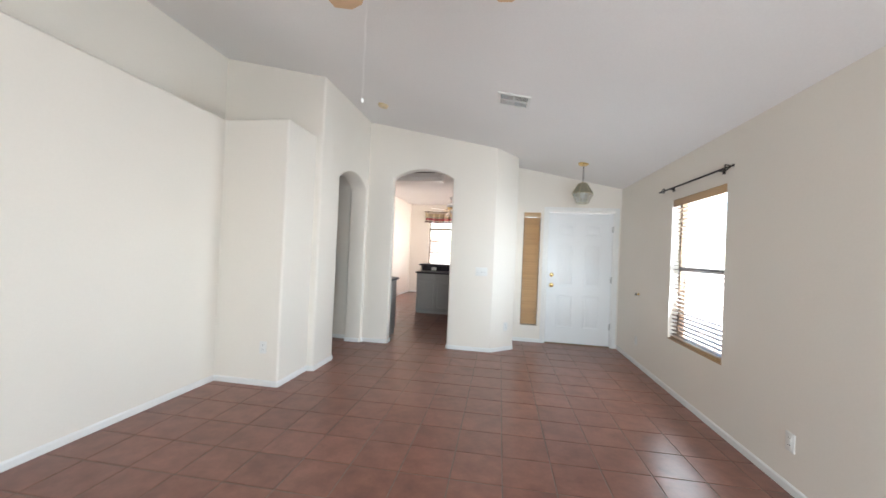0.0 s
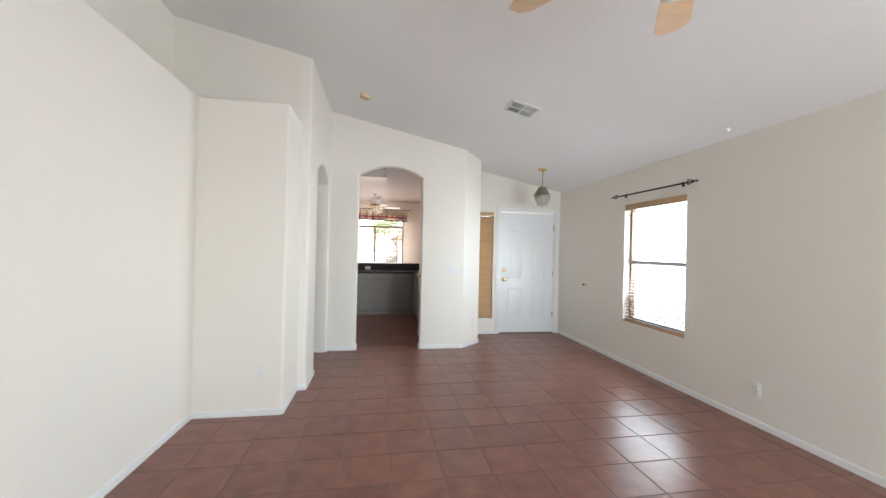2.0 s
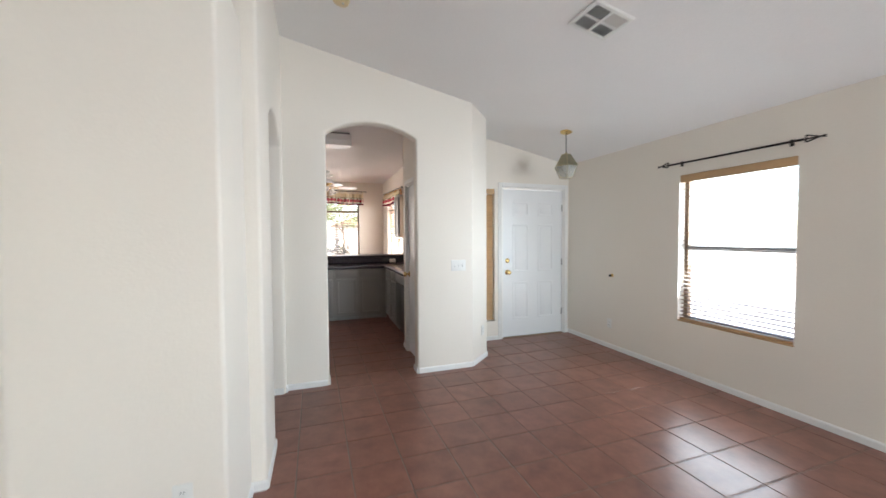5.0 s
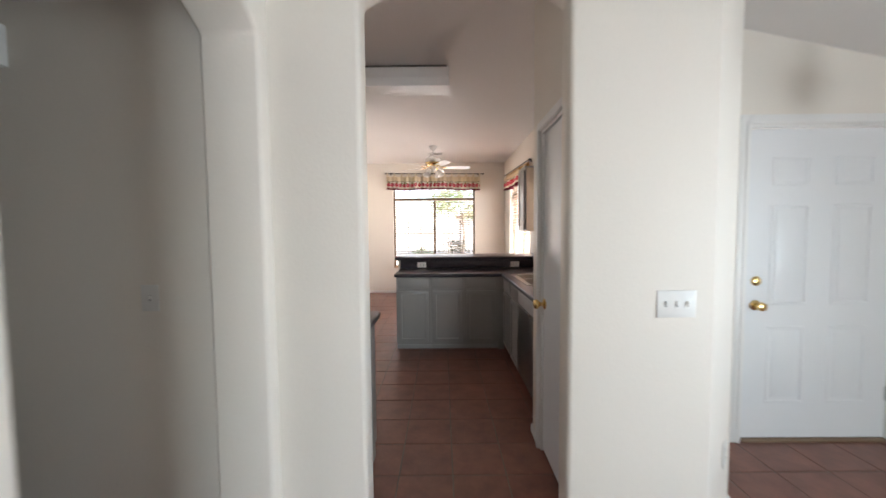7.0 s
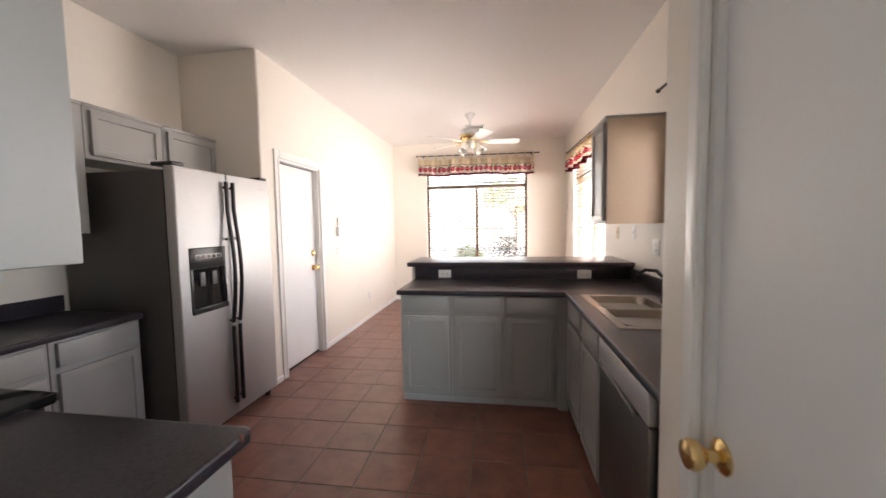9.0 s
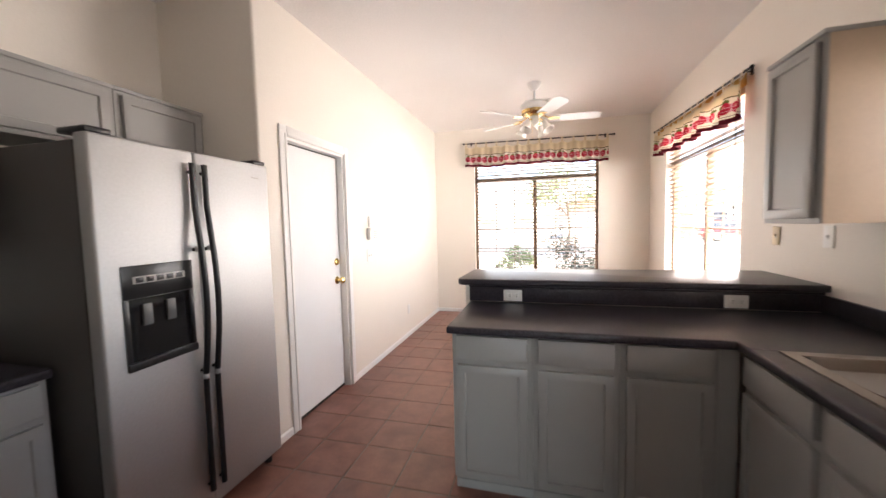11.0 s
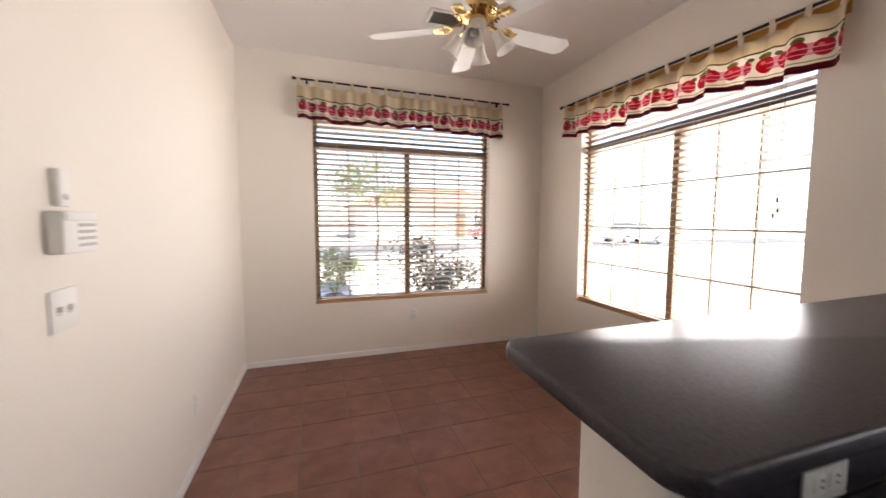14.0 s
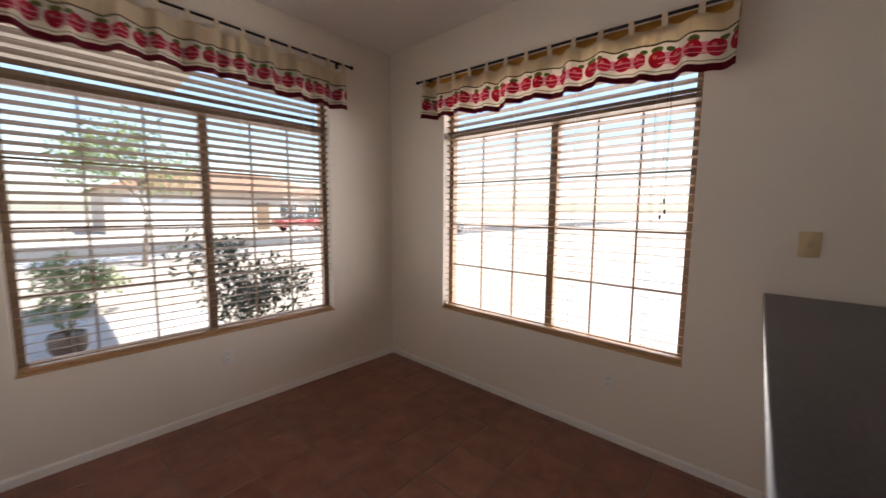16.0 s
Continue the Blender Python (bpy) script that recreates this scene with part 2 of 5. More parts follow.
def windowed(bm, axis, a, b, u0, u1, top, holes):
    """A wall from u0 to u1 with rectangular holes (u0, u1, z0, z1) through it, top height given by a function of u: one closed skin."""
    us = sorted({u0, u1, *(h[0] for h in holes), *(h[1] for h in holes)})
    zs = sorted({0.0, *(h[2] for h in holes), *(h[3] for h in holes)}) + [None]
    place = {"x": lambda u, z, d: (d, u, z), "y": lambda u, z, d: (u, d, z)}[axis]
    grid = {(i, k, d): bm.verts.new(place(us[i], top(us[i]) if zs[k] is None else zs[k], (a, b)[d])) for i in range(len(us)) for k in range(len(zs)) for d in (0, 1)}
    solid = set()
    for i in range(len(us) - 1):
        for k in range(len(zs) - 1):
            mu, mz = (us[i] + us[i + 1]) / 2, (zs[k] + (9.0 if zs[k + 1] is None else zs[k + 1])) / 2
            if not any(h[0] < mu < h[1] and h[2] < mz < h[3] for h in holes):
                solid.add((i, k))
    for i, k in solid:
        for d in (0, 1):
            bm.faces.new([grid[q] for q in ((i, k, d), (i + 1, k, d), (i + 1, k + 1, d), (i, k + 1, d))])
        for (di, dk), (p, q) in (((-1, 0), ((i, k), (i, k + 1))), ((1, 0), ((i + 1, k), (i + 1, k + 1))), ((0, -1), ((i, k), (i + 1, k))), ((0, 1), ((i, k + 1), (i + 1, k + 1)))):
            if (i + di, k + dk) not in solid:
                bm.faces.new((grid[(*p, 0)], grid[(*q, 0)], grid[(*q, 1)], grid[(*p, 1)]))
    bmesh.ops.delete(bm, geom=[v for v in bm.verts if not v.link_faces], context="VERTS")
    bmesh.ops.recalc_face_normals(bm, faces=bm.faces[:])
    return bm


# ---- large structure ----
T = 0.16
flat = lambda z: (lambda u: z)
structure("wall_right", windowed(bmesh.new(), "x", RIGHT, RIGHT + T, BACK, FRONT + T, flat(2.442), [(2.51, 3.48, 0.545, 2.02)]), WALL, "cream painted living room wall with one window", "wall")
structure("wall_front", windowed(bmesh.new(), "y", FRONT, FRONT + T, 1.66, RIGHT, living_ceiling, [(1.79, 2.052, 0.26, 2.055), (2.16, 3.165, 0.0, 2.085)]), WALL, "cream entry wall with front door and sidelight", "wall")
# opening never in view, added to let fill light into the living room
structure("wall_back", windowed(bmesh.new(), "y", BACK - T, BACK, -1.9, RIGHT, living_ceiling, [(1.4, 3.2, 0.0, 2.05)]), WALL, "cream back wall with an unseen wide opening added for light", "wall")
# arch wall with its angled end, then the short return to the front door
bm = bmesh.new()
outline = [(HALL, 0), (-0.135, 0)] + arch_points(-0.135, 0.742, 2.405, 0.13) + [(0.742, 0), (1.357, 0), (1.357, living_ceiling(1.357)), (HALL, living_ceiling(HALL))]
prism(bm, outline, "y", ARCH, ARCH_BACK)
structure("wall_arch", bm, WALL, "cream wall with an arched opening to the kitchen", "wall", 0.022, lambda c: -0.15 < c.x < 0.76 and 0.01 < c.z < 2.6)
bm = bmesh.new()
corner_top = living_ceiling(1.357)
prism(bm, [(1.357, ARCH), (1.661, 4.642), (1.661, FRONT + T), (1.512, FRONT + T), (1.512, ARCH_BACK), (1.357, ARCH_BACK)], "z", 0, corner_top)
structure("wall_entry_corner", bm, WALL, "cream wall with an angled corner beside the entry", "wall", 0.018, lambda c: abs(c.x - 1.661) < 0.01 and c.y < 4.7)
# hall arch wall
bm = bmesh.new()
outline = [(2.965, 0), (3.42, 0)] + arch_points(3.42, 4.30, 2.22, 0.15) + [(4.30, 0), (ARCH - 0.001, 0), (ARCH - 0.001, 3.30), (2.965, 3.30)]
prism(bm, outline, "x", HALL - 0.245, HALL)
structure("wall_hall_arch", bm, WALL, "cream wall with an arched opening to the hall", "wall", 0.022, lambda c: c.y < 4.31 and 0.01 < c.z < 3.2 and (c.y > 3.0 or c.x > HALL - 0.01))
# low block with a plant shelf, and the walls above the shelf
bm = bmesh.new()
prism(bm, [(LEFT - 0.6, BACK), (LEFT, BACK), (LEFT, 2.44), (-0.593, 2.44), (-0.593, 2.963), (LEFT - 0.6, 2.963)], "z", 0, 2.578)
structure("wall_left", bm, WALL, "cream wall and box-out below a plant shelf", "wall", 0.02, lambda c: c.z > 0.01 and c.y > -2.9 and c.y < 2.95 and c.x > LEFT - 0.1)
structure("wall_left_upper", prism(bmesh.new(), [(BACK, 2.578), (2.965, 2.578), (2.965, living_ceiling(-1.74)), (BACK, living_ceiling(-1.74))], "x", -1.90, -1.74), WALL, "cream upper wall behind the plant shelf", "wall")
structure("wall_shelf_end", prism(bmesh.new(), [(-1.74, 2.578), (HALL - 0.245, 2.578), (HALL - 0.245, living_ceiling(HALL - 0.245)), (-1.74, living_ceiling(-1.74))], "y", 2.965, 3.1), WALL, "cream upper wall at the end of the shelf", "wall")
bm = bmesh.new()
prism(bm, [(-1.95, living_ceiling(-1.95)), (RIGHT + T, living_ceiling(RIGHT + T)), (RIGHT + T, living_ceiling(RIGHT + T) + 0.12), (-1.95, living_ceiling(-1.95) + 0.12)], "y", BACK - T, FRONT + T)
structure("ceiling_living", bm, CEILING, "white sloping plaster ceiling", "ceiling")
# hall
structure("wall_hall_end", boxed(-3.2, 4.45, 0, HALL - 0.245, 4.509, 2.5), WALL, "cream hall wall with a light switch", "wall")
structure("wall_hall_side", boxed(-3.2, 2.965, 0, HALL - 0.246, 3.25, 2.5), WALL, "cream hall wall", "wall")
structure("wall_hall_far", boxed(-3.35, 2.965, 0, -3.2, 4.51, 2.5), WALL, "cream wall closing the hall", "wall")
structure("ceiling_hall", boxed(-3.35, 3.25, 2.44, HALL - 0.246, 4.45, 2.5), CEILING, "white flat hall ceiling", "ceiling")
# kitchen and dining
structure("wall_kitchen_left", boxed(K_LEFT - T, ARCH_BACK - 0.001, 0, K_LEFT, 7.36, K_CEIL), WALL, "cream kitchen wall above the counter", "wall")
structure("wall_kitchen_near", boxed(K_LEFT, ARCH_BACK, 0, HALL, ARCH_BACK + 0.006, K_CEIL), WALL, "cream kitchen wall behind the range", "wall")
structure("wall_kitchen_header", boxed(HALL, ARCH_BACK - 0.002, 2.56, 0.77, ARCH_BACK + 0.004, K_CEIL), WALL, "cream wall above the arch", "wall")
bm = bmesh.new()
prism(bm, [(K_LEFT, 7.222), (D_LEFT, 7.222), (D_LEFT, 7.47), (D_LEFT - T, 7.47), (D_LEFT - T, 7.36), (K_LEFT, 7.36)], "z", 0, K_CEIL)
structure("wall_fridge_end", bm, WALL, "cream wall end beside the fridge", "wall", 0.018, lambda c: abs(c.x - D_LEFT) < 0.01 and c.y < 7.3)
bm = windowed(bmesh.new(), "x", D_LEFT - T, D_LEFT, 7.47, D_END, flat(K_CEIL), [(7.47, 8.21, 0.0, 2.05)])
structure("wall_dining_left", bm, WALL, "cream dining wall beside the garage door", "wall")
structure("wall_dining_end", windowed(bmesh.new(), "y", D_END, D_END + T, D_LEFT - T, D_RIGHT + T, flat(K_CEIL), [(-0.962, 0.878, 0.57, 2.42)]), WALL, "cream dining end wall with a wide window", "wall")
structure("wall_dining_right", windowed(bmesh.new(), "x", D_RIGHT, D_RIGHT + T, FRONT + T, D_END, flat(K_CEIL), [(5.80, 7.02, 1.08, 2.12), (8.605, 10.415, 0.59, 2.43)]), WALL, "cream kitchen and dining wall with two windows", "wall")
# pantry closet
P = 0.82
bm = bmesh.new()
prism(bm, [(ARCH_BACK, 0), (4.57, 0), (4.57, 2.04), (5.14, 2.04), (5.14, 0), (5.35, 0), (5.35, K_CEIL), (ARCH_BACK, K_CEIL)], "x", P, P + 0.11)
structure("wall_pantry", bm, WALL, "cream pantry wall with a narrow door", "wall", 0.015, lambda c: abs(c.y - 5.35) < 0.01 and c.x < P + 0.01)
structure("wall_pantry_end", boxed(P + 0.11, 5.24, 0, D_RIGHT, 5.347, K_CEIL), WALL, "cream end wall of the pantry", "wall")
structure("ceiling_kitchen", boxed(K_LEFT - T, ARCH_BACK, K_CEIL, D_RIGHT + T, D_END + T, K_CEIL + 0.12), CEILING, "white flat kitchen and dining ceiling", "ceiling")
structure("floor", boxed(-3.4, BACK - T, -0.12, RIGHT + T, D_END + T, -0.0030), GROUT, "brown grout bed under terracotta tiles", "floor")

# ---- doors, trim ----
def panel_door(bm, w, h, t, panels, depth=0.007, both=True):
    """A door leaf in x 0..w, y 0..t, z 0..h, with raised moulded panels (x0, x1, z0, z1)."""
    box(bm, 0, 0, 0, w, t, h, 0.003, 1)
    for x0, x1, z0, z1 in panels:
        for y, s in ((0.0, -1),):
            ring = 0.018
            for (a0, a1, b0, b1) in ((x0, x1, z0, z0 + ring), (x0, x1, z1 - ring, z1), (x0, x0 + ring, z0 + ring, z1 - ring), (x1 - ring, x1, z0 + ring, z1 - ring)):
                box(bm, a0, y + s * 0.006, b0, a1, y + 0.001, b1, 0.0028, 2)
            box(bm, x0 + 0.035, y + s * 0.004, z0 + 0.035, x1 - 0.035, y + 0.001, z1 - 0.035, 0.0035, 2)
    return bm


def knob(parent, at, name="door_knob", label="polished brass knob"):
    """A turned knob that stands out along local z of at."""
    bm = bmesh.new()
    lathe(bm, [(0.001, 0), (0.033, 0.0), (0.034, 0.004), (0.026, 0.010), (0.013, 0.013), (0.012, 0.030), (0.020, 0.036), (0.028, 0.046), (0.030, 0.056), (0.026, 0.066), (0.014, 0.071), (0.001, 0.072)], steps=24)
    return part(name, bm, BRASS, parent, label, at=at)


def deadbolt(parent, at):
    bm = bmesh.new()
    lathe(bm, [(0.001, 0), (0.031, 0.0), (0.032, 0.006), (0.026, 0.014), (0.020, 0.016), (0.001, 0.017)], steps=24)
    box(bm, -0.006, -0.016, 0.016, 0.006, 0.016, 0.030, 0.003)
    return part("deadbolt", bm, BRASS, parent, "brass thumb-turn deadbolt", at=at)


def hinge(parent, at, mat):
    bm = bmesh.new()
    lathe(bm, [(0.001, -0.05), (0.0065, -0.05), (0.0065, 0.05), (0.001, 0.05)], steps=10)
    box(bm, -0.022, -0.001, -0.045, 0.022, 0.002, 0.045, 0.001, 1)
    return part("hinge", bm, mat, parent, at=at)


def casing(name, m, w, h, face=0.065, out=0.016, depth=0.14):
    """A moulded door surround: jambs and head round an opening 0..w, 0..h; it stands out towards local -y."""
    top = thing(name, "white painted moulded door surround", "trim", m, kind="structure")
    for x0, x1 in ((-face, 0.0), (w, w + face)):
        bm = bmesh.new()
        box(bm, x0, -out, 0, x1, -0.001, h + face, 0.004)
        inner = x1 - 0.025 if x1 <= 0 else x0 + 0.003
        box(bm, inner, -out - 0.006, 0, inner + 0.022, -0.002, h + 0.02, 0.003)
        part("side_casing", bm, TRIM, top)
    bm = bmesh.new()
    box(bm, 0.001, -out, h, w - 0.001, -0.001, h + face, 0.004)
    box(bm, 0.003, -out - 0.006, h + 0.003, w - 0.003, -0.002, h + 0.025, 0.003)
    part("head_casing", bm, TRIM, top)
    for x0, x1 in ((0.0, 0.018), (w - 0.018, w)):
        part("jamb", boxed(x0, 0, 0, x1, depth, h), TRIM, top)
    part("head_jamb", boxed(0.018, 0, h - 0.018, w - 0.018, depth, h), TRIM, top)
    return top


OUT = pose(0, 0, 0, 90, 0, 0)      # turns local z to -y


def front_door():
    casing("door_1", pose(2.16, FRONT, 0), 1.005, 2.085, 0.06)
    d = thing("front_door", "closed white six-panel front door with brass lock", "door", pose(2.18, FRONT + 0.012, 0.018))
    w, h = 0.962, 2.042
    cols = ((0.155, 0.40), (0.56, 0.805))
    rows = ((0.24, 0.76), (0.90, 1.56), (1.68, 1.87))
    part("leaf", panel_door(bmesh.new(), w, h, 0.044, [(a, b, c, e) for a, b in cols for c, e in rows]), DOOR_WHITE, d)
    knob(d, pose(0.07, 0, 0.90) @ OUT)
    deadbolt(d, pose(0.07, 0, 1.06) @ OUT)
    for z in (0.30, 1.02, 1.80):
        hinge(d, pose(w + 0.004, -0.004, z), STEEL)
    part("door_sweep", boxed(0.0, 0.002, -0.014, w, 0.04, -0.001, 0.003), RUBBER, d, "dark rubber sweep")
    tagged(part("threshold", boxed(2.18, FRONT - 0.02, 0.0, 3.145, FRONT + T, 0.014, 0.004), FRAME_TAN, None, "dark threshold strip"), "dark metal threshold below the front door", "threshold", kind="structure")


front_door()


def garage_door():
    m = pose(D_LEFT, 7.47, 0, 0, 0, 90)
    casing("door_2", m, 0.74, 2.05, 0.072)
    d = thing("garage_door", "closed flat white interior door with brass lock", "door", m @ pose(0.02, 0.055, 0.022))
    bm = boxed(0, 0, 0, 0.70, 0.042, 2.0, 0.003, 1)
    part("leaf", bm, DOOR_WHITE, d)
    knob(d, pose(0.64, 0, 0.945) @ OUT)
    deadbolt(d, pose(0.64, 0, 1.105) @ OUT)
    for z in (0.25, 1.0, 1.78):
        hinge(d, pose(-0.003, -0.003, z), BRASS)
    part("weatherstrip", boxed(0.7005, 0.004, 0, 0.719, 0.05, 2.009), RUBBER, d, "dark weatherstrip along the latch side")
    part("head_strip", boxed(0.0, 0.004, 2.002, 0.7, 0.05, 2.009), RUBBER, d)
    part("door_sweep", boxed(0.0, 0.0, -0.02, 0.70, 0.05, -0.002, 0.003), RUBBER, d, "dark rubber sweep")


garage_door()


def pantry_door():
    m = pose(P, 5.14, 0, 0, 0, -90)
    casing("door_3", m, 0.57, 2.04, 0.055, depth=0.109)
    d = thing("pantry_door", "closed narrow white pantry door with brass knob", "door", m @ pose(0.0187, 0.014, 0.012))
    part("leaf", boxed(0, 0, 0, 0.5326, 0.036, 2.008, 0.003, 1), DOOR_WHITE, d)
    for z in (0.25, 1.04, 1.80):
        hinge(d, pose(0.5365, -0.003, z), BRASS)
    knob(d, pose(0.03, 0, 0.95) @ OUT)
    part("latch_plate", boxed(-0.008, 0.006, 0.915, 0.0005, 0.03, 0.975), BRASS, d)


pantry_door()


def baseboard(name, x0, y0, x1, y1, h=0.055, t=0.011):
    """A skirting board on the left hand of the way from one end to the other."""
    d = Vector((x1 - x0, y1 - y0, 0))
    n = d.length
    bm = bmesh.new()
    prism(bm, [(-0.001, 0.0), (t, 0.0), (t, h - 0.012), (t - 0.004, h - 0.004), (0.003, h), (-0.001, h)], "x", 0, n)
    ob = new(name, mesh_of(name, bm, TRIM))
    ob.matrix_basis = Matrix.Translation((x0, y0, 0.0)) @ Matrix.Rotation(math.atan2(d.y, d.x), 4, "Z")
    return tagged(ob, "low white painted baseboard", "baseboard", kind="structure")


for ends in ((RIGHT, BACK, RIGHT, FRONT), (RIGHT, FRONT, 3.225, FRONT), (2.10, FRONT, 1.66, FRONT), (1.661, FRONT, 1.661, 4.642), (1.661, 4.642, 1.357, ARCH),
             (1.357, ARCH, 0.755, ARCH), (-0.15, ARCH, HALL, ARCH), (HALL, ARCH, HALL, 4.31), (HALL - 0.02, 4.30, HALL - 0.24, 4.30), (HALL, 3.41, HALL, 2.965), (HALL, 2.965, -0.593, 2.965), (-0.593, 2.965, -0.593, 2.44),
             (-0.593, 2.44, LEFT, 2.44), (LEFT, 2.44, LEFT, BACK), (-0.775, 4.45, -3.2, 4.45), (-0.135, ARCH_BACK, -0.135, ARCH), (0.742, ARCH, 0.742, ARCH_BACK),
             (P, 5.197, P, 5.35), (P, 5.35, 0.905, 5.35),
             (D_LEFT, D_END, D_LEFT, 8.285), (D_LEFT, 7.395, D_LEFT, 7.222), (D_RIGHT, D_END, D_LEFT, D_END), (D_RIGHT, 7.95, D_RIGHT, D_END)):
    baseboard("baseboard", *ends)


# ---- windows ----
def window_unit(name, m, w, h, label, mullion=None, bar=None, rail=None, grid=None, sill=True):
    """A framed window in an opening 0..w, 0..h; local y runs outwards."""
    top = thing(name, label, "window", m, kind="structure")
    y0, y1, f = 0.085, 0.135, 0.04
    fr = part("window_frame", boxed(0, y0, 0, f, y1, h), FRAME_TAN, top, "tan window frame")
    part("frame_side", boxed(w - f, y0, 0, w, y1, h), FRAME_TAN, top)
    part("frame_foot", boxed(f, y0, 0, w - f, y1, f), FRAME_TAN, top)
    part("frame_head", boxed(f, y0, h - f, w - f, y1, h), FRAME_TAN, top)
    top_of = h - f
    if bar:
        part("transom_bar", boxed(f, y0 - 0.008, bar - 0.03, w - f, y1, bar + 0.03, 0.004), FRAME_TAN, top)
        part("pane", boxed(f, 0.108, bar + 0.03, w - f, 0.112, top_of), GLASS, top, "clear transom pane", smooth=False).visible_shadow = False
        top_of = bar - 0.03
    cells = [(f, w - f)]
    if mullion:
        part("mullion", boxed(mullion - 0.027, y0 - 0.008, f, mullion + 0.027, y1, top_of, 0.004), FRAME_TAN, top)
        cells = [(f, mullion - 0.027), (mullion + 0.027, w - f)]
    if rail:
        part("meeting_rail", boxed(f, y0 - 0.01, rail - 0.022, w - f, y1, rail + 0.022, 0.004), FRAME_GREY, top, "grey aluminium meeting rail")
    for a, b in cells:
        part("pane", boxed(a, 0.108, f, b, 0.112, top_of), GLASS, top, "clear window pane", smooth=False).visible_shadow = False
        if grid:
            nx, nz = grid
            for i in range(1, nx):
                x = a + (b - a) * i / nx
                part("muntin", boxed(x - 0.006, 0.104, f, x + 0.006, 0.116, top_of), FRAME_TAN, top)
            for k in range(1, nz):
                z = f + (top_of - f) * k / nz
                part("muntin", boxed(a, 0.1035, z - 0.006, b, 0.1165, z + 0.006), FRAME_TAN, top)
    if sill:
        part("window_sill", boxed(-0.004, -0.004, 0.0, w + 0.004, 0.0845, 0.014, 0.004), OAK, top, "oak-coloured sill strip")
    return top


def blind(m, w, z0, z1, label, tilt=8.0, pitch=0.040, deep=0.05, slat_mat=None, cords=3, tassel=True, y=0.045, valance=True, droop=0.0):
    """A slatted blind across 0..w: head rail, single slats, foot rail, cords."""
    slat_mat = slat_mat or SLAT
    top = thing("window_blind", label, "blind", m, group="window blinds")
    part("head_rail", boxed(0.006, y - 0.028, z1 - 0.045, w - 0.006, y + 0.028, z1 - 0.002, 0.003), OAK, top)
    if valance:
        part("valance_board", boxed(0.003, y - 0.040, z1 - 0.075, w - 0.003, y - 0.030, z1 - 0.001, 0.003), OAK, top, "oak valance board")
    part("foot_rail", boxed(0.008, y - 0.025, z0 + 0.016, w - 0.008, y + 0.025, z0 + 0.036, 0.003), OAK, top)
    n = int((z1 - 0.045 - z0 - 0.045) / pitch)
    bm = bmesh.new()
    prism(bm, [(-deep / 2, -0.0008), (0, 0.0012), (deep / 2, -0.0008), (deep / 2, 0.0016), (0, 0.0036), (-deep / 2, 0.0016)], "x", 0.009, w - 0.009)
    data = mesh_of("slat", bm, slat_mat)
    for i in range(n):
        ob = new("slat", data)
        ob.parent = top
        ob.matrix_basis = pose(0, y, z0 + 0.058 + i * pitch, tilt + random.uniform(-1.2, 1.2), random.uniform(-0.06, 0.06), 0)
    for k in range(cords):
        x = w * (0.12 + 0.76 * k / (cords - 1))
        for dy in (-deep / 2 - 0.001, deep / 2 + 0.001):
            part("ladder_cord", boxed(x - 0.0012, y + dy - 0.0008, z0 + 0.03, x + 0.0012, y + dy + 0.0008, z1 - 0.045), CORD, top, smooth=False)
    if tassel:
        for dx, dz in ((0.0, 0.0), (0.022, 0.03), (0.016, 0.09)):
            bm = bmesh.new()
            x, zt = w - 0.16 + dx, z0 + 0.46 * (z1 - z0) + dz
            tube(bm, [(x, y - 0.034, z1 - 0.07), (x, y - 0.034, zt)], 0.001, 5)
            lathe(bm, [(0.001, 0), (0.007, -0.002), (0.005, -0.022), (0.001, -0.03)], Matrix.Translation((x, y - 0.034, zt)), 8)
            part("pull_cord", bm, IRON, top, "thin cord with a dark tassel")
    return top


FRAME_GREY = material("grey_aluminium", (0.30, 0.29, 0.28), 0.4, 0.6, vary=0.05, scale=6)

right = lambda wall, y, z: pose(wall, y, z, 0, 0, -90)
window_unit("window_1", right(RIGHT, 3.48, 0.545), 0.97, 1.475, "single-hung living room window with tan frame", rail=0.745)
blind(right(RIGHT, 3.48, 0.545), 0.97, 0.0, 1.475, "lowered oak slat blind with open slats in the living room", tilt=2, cords=2, tassel=False)
window_unit("window_2", pose(1.79, FRONT, 0.26), 0.262, 1.795, "tall narrow sidelight window beside the front door", sill=False)
blind(pose(1.79, FRONT, 0.26), 0.262, 0.0, 1.795, "closed oak slat blind in the narrow sidelight", tilt=62, cords=2, slat_mat=OAK, tassel=False, y=0.04)
window_unit("window_3", pose(-0.962, D_END, 0.57), 1.84, 1.85, "wide dining window with slider and transom", mullion=0.93, bar=1.535, grid=(3, 4))
blind(pose(-0.962, D_END, 0.57), 1.84, 0.0, 1.85, "lowered tan slat blind with open slats, dining window", tilt=-18, pitch=0.05, cords=4)
window_unit("window_4", right(D_RIGHT, 10.415, 0.59), 1.81, 1.84, "wide side window of the dining nook", mullion=0.965, bar=1.475, grid=(3, 4))
blind(right(D_RIGHT, 10.415, 0.59), 1.81, 0.0, 1.84, "lowered tan slat blind, slats open, in the side window", tilt=-12, pitch=0.05, cords=4)
window_unit("window_5", right(D_RIGHT, 7.02, 1.08), 1.22, 1.04, "kitchen window above the sink", mullion=0.61)
blind(right(D_RIGHT, 7.02, 1.08), 1.22, 0.0, 1.04, "lowered tan slat blind above the sink", tilt=6, cords=2, tassel=False)


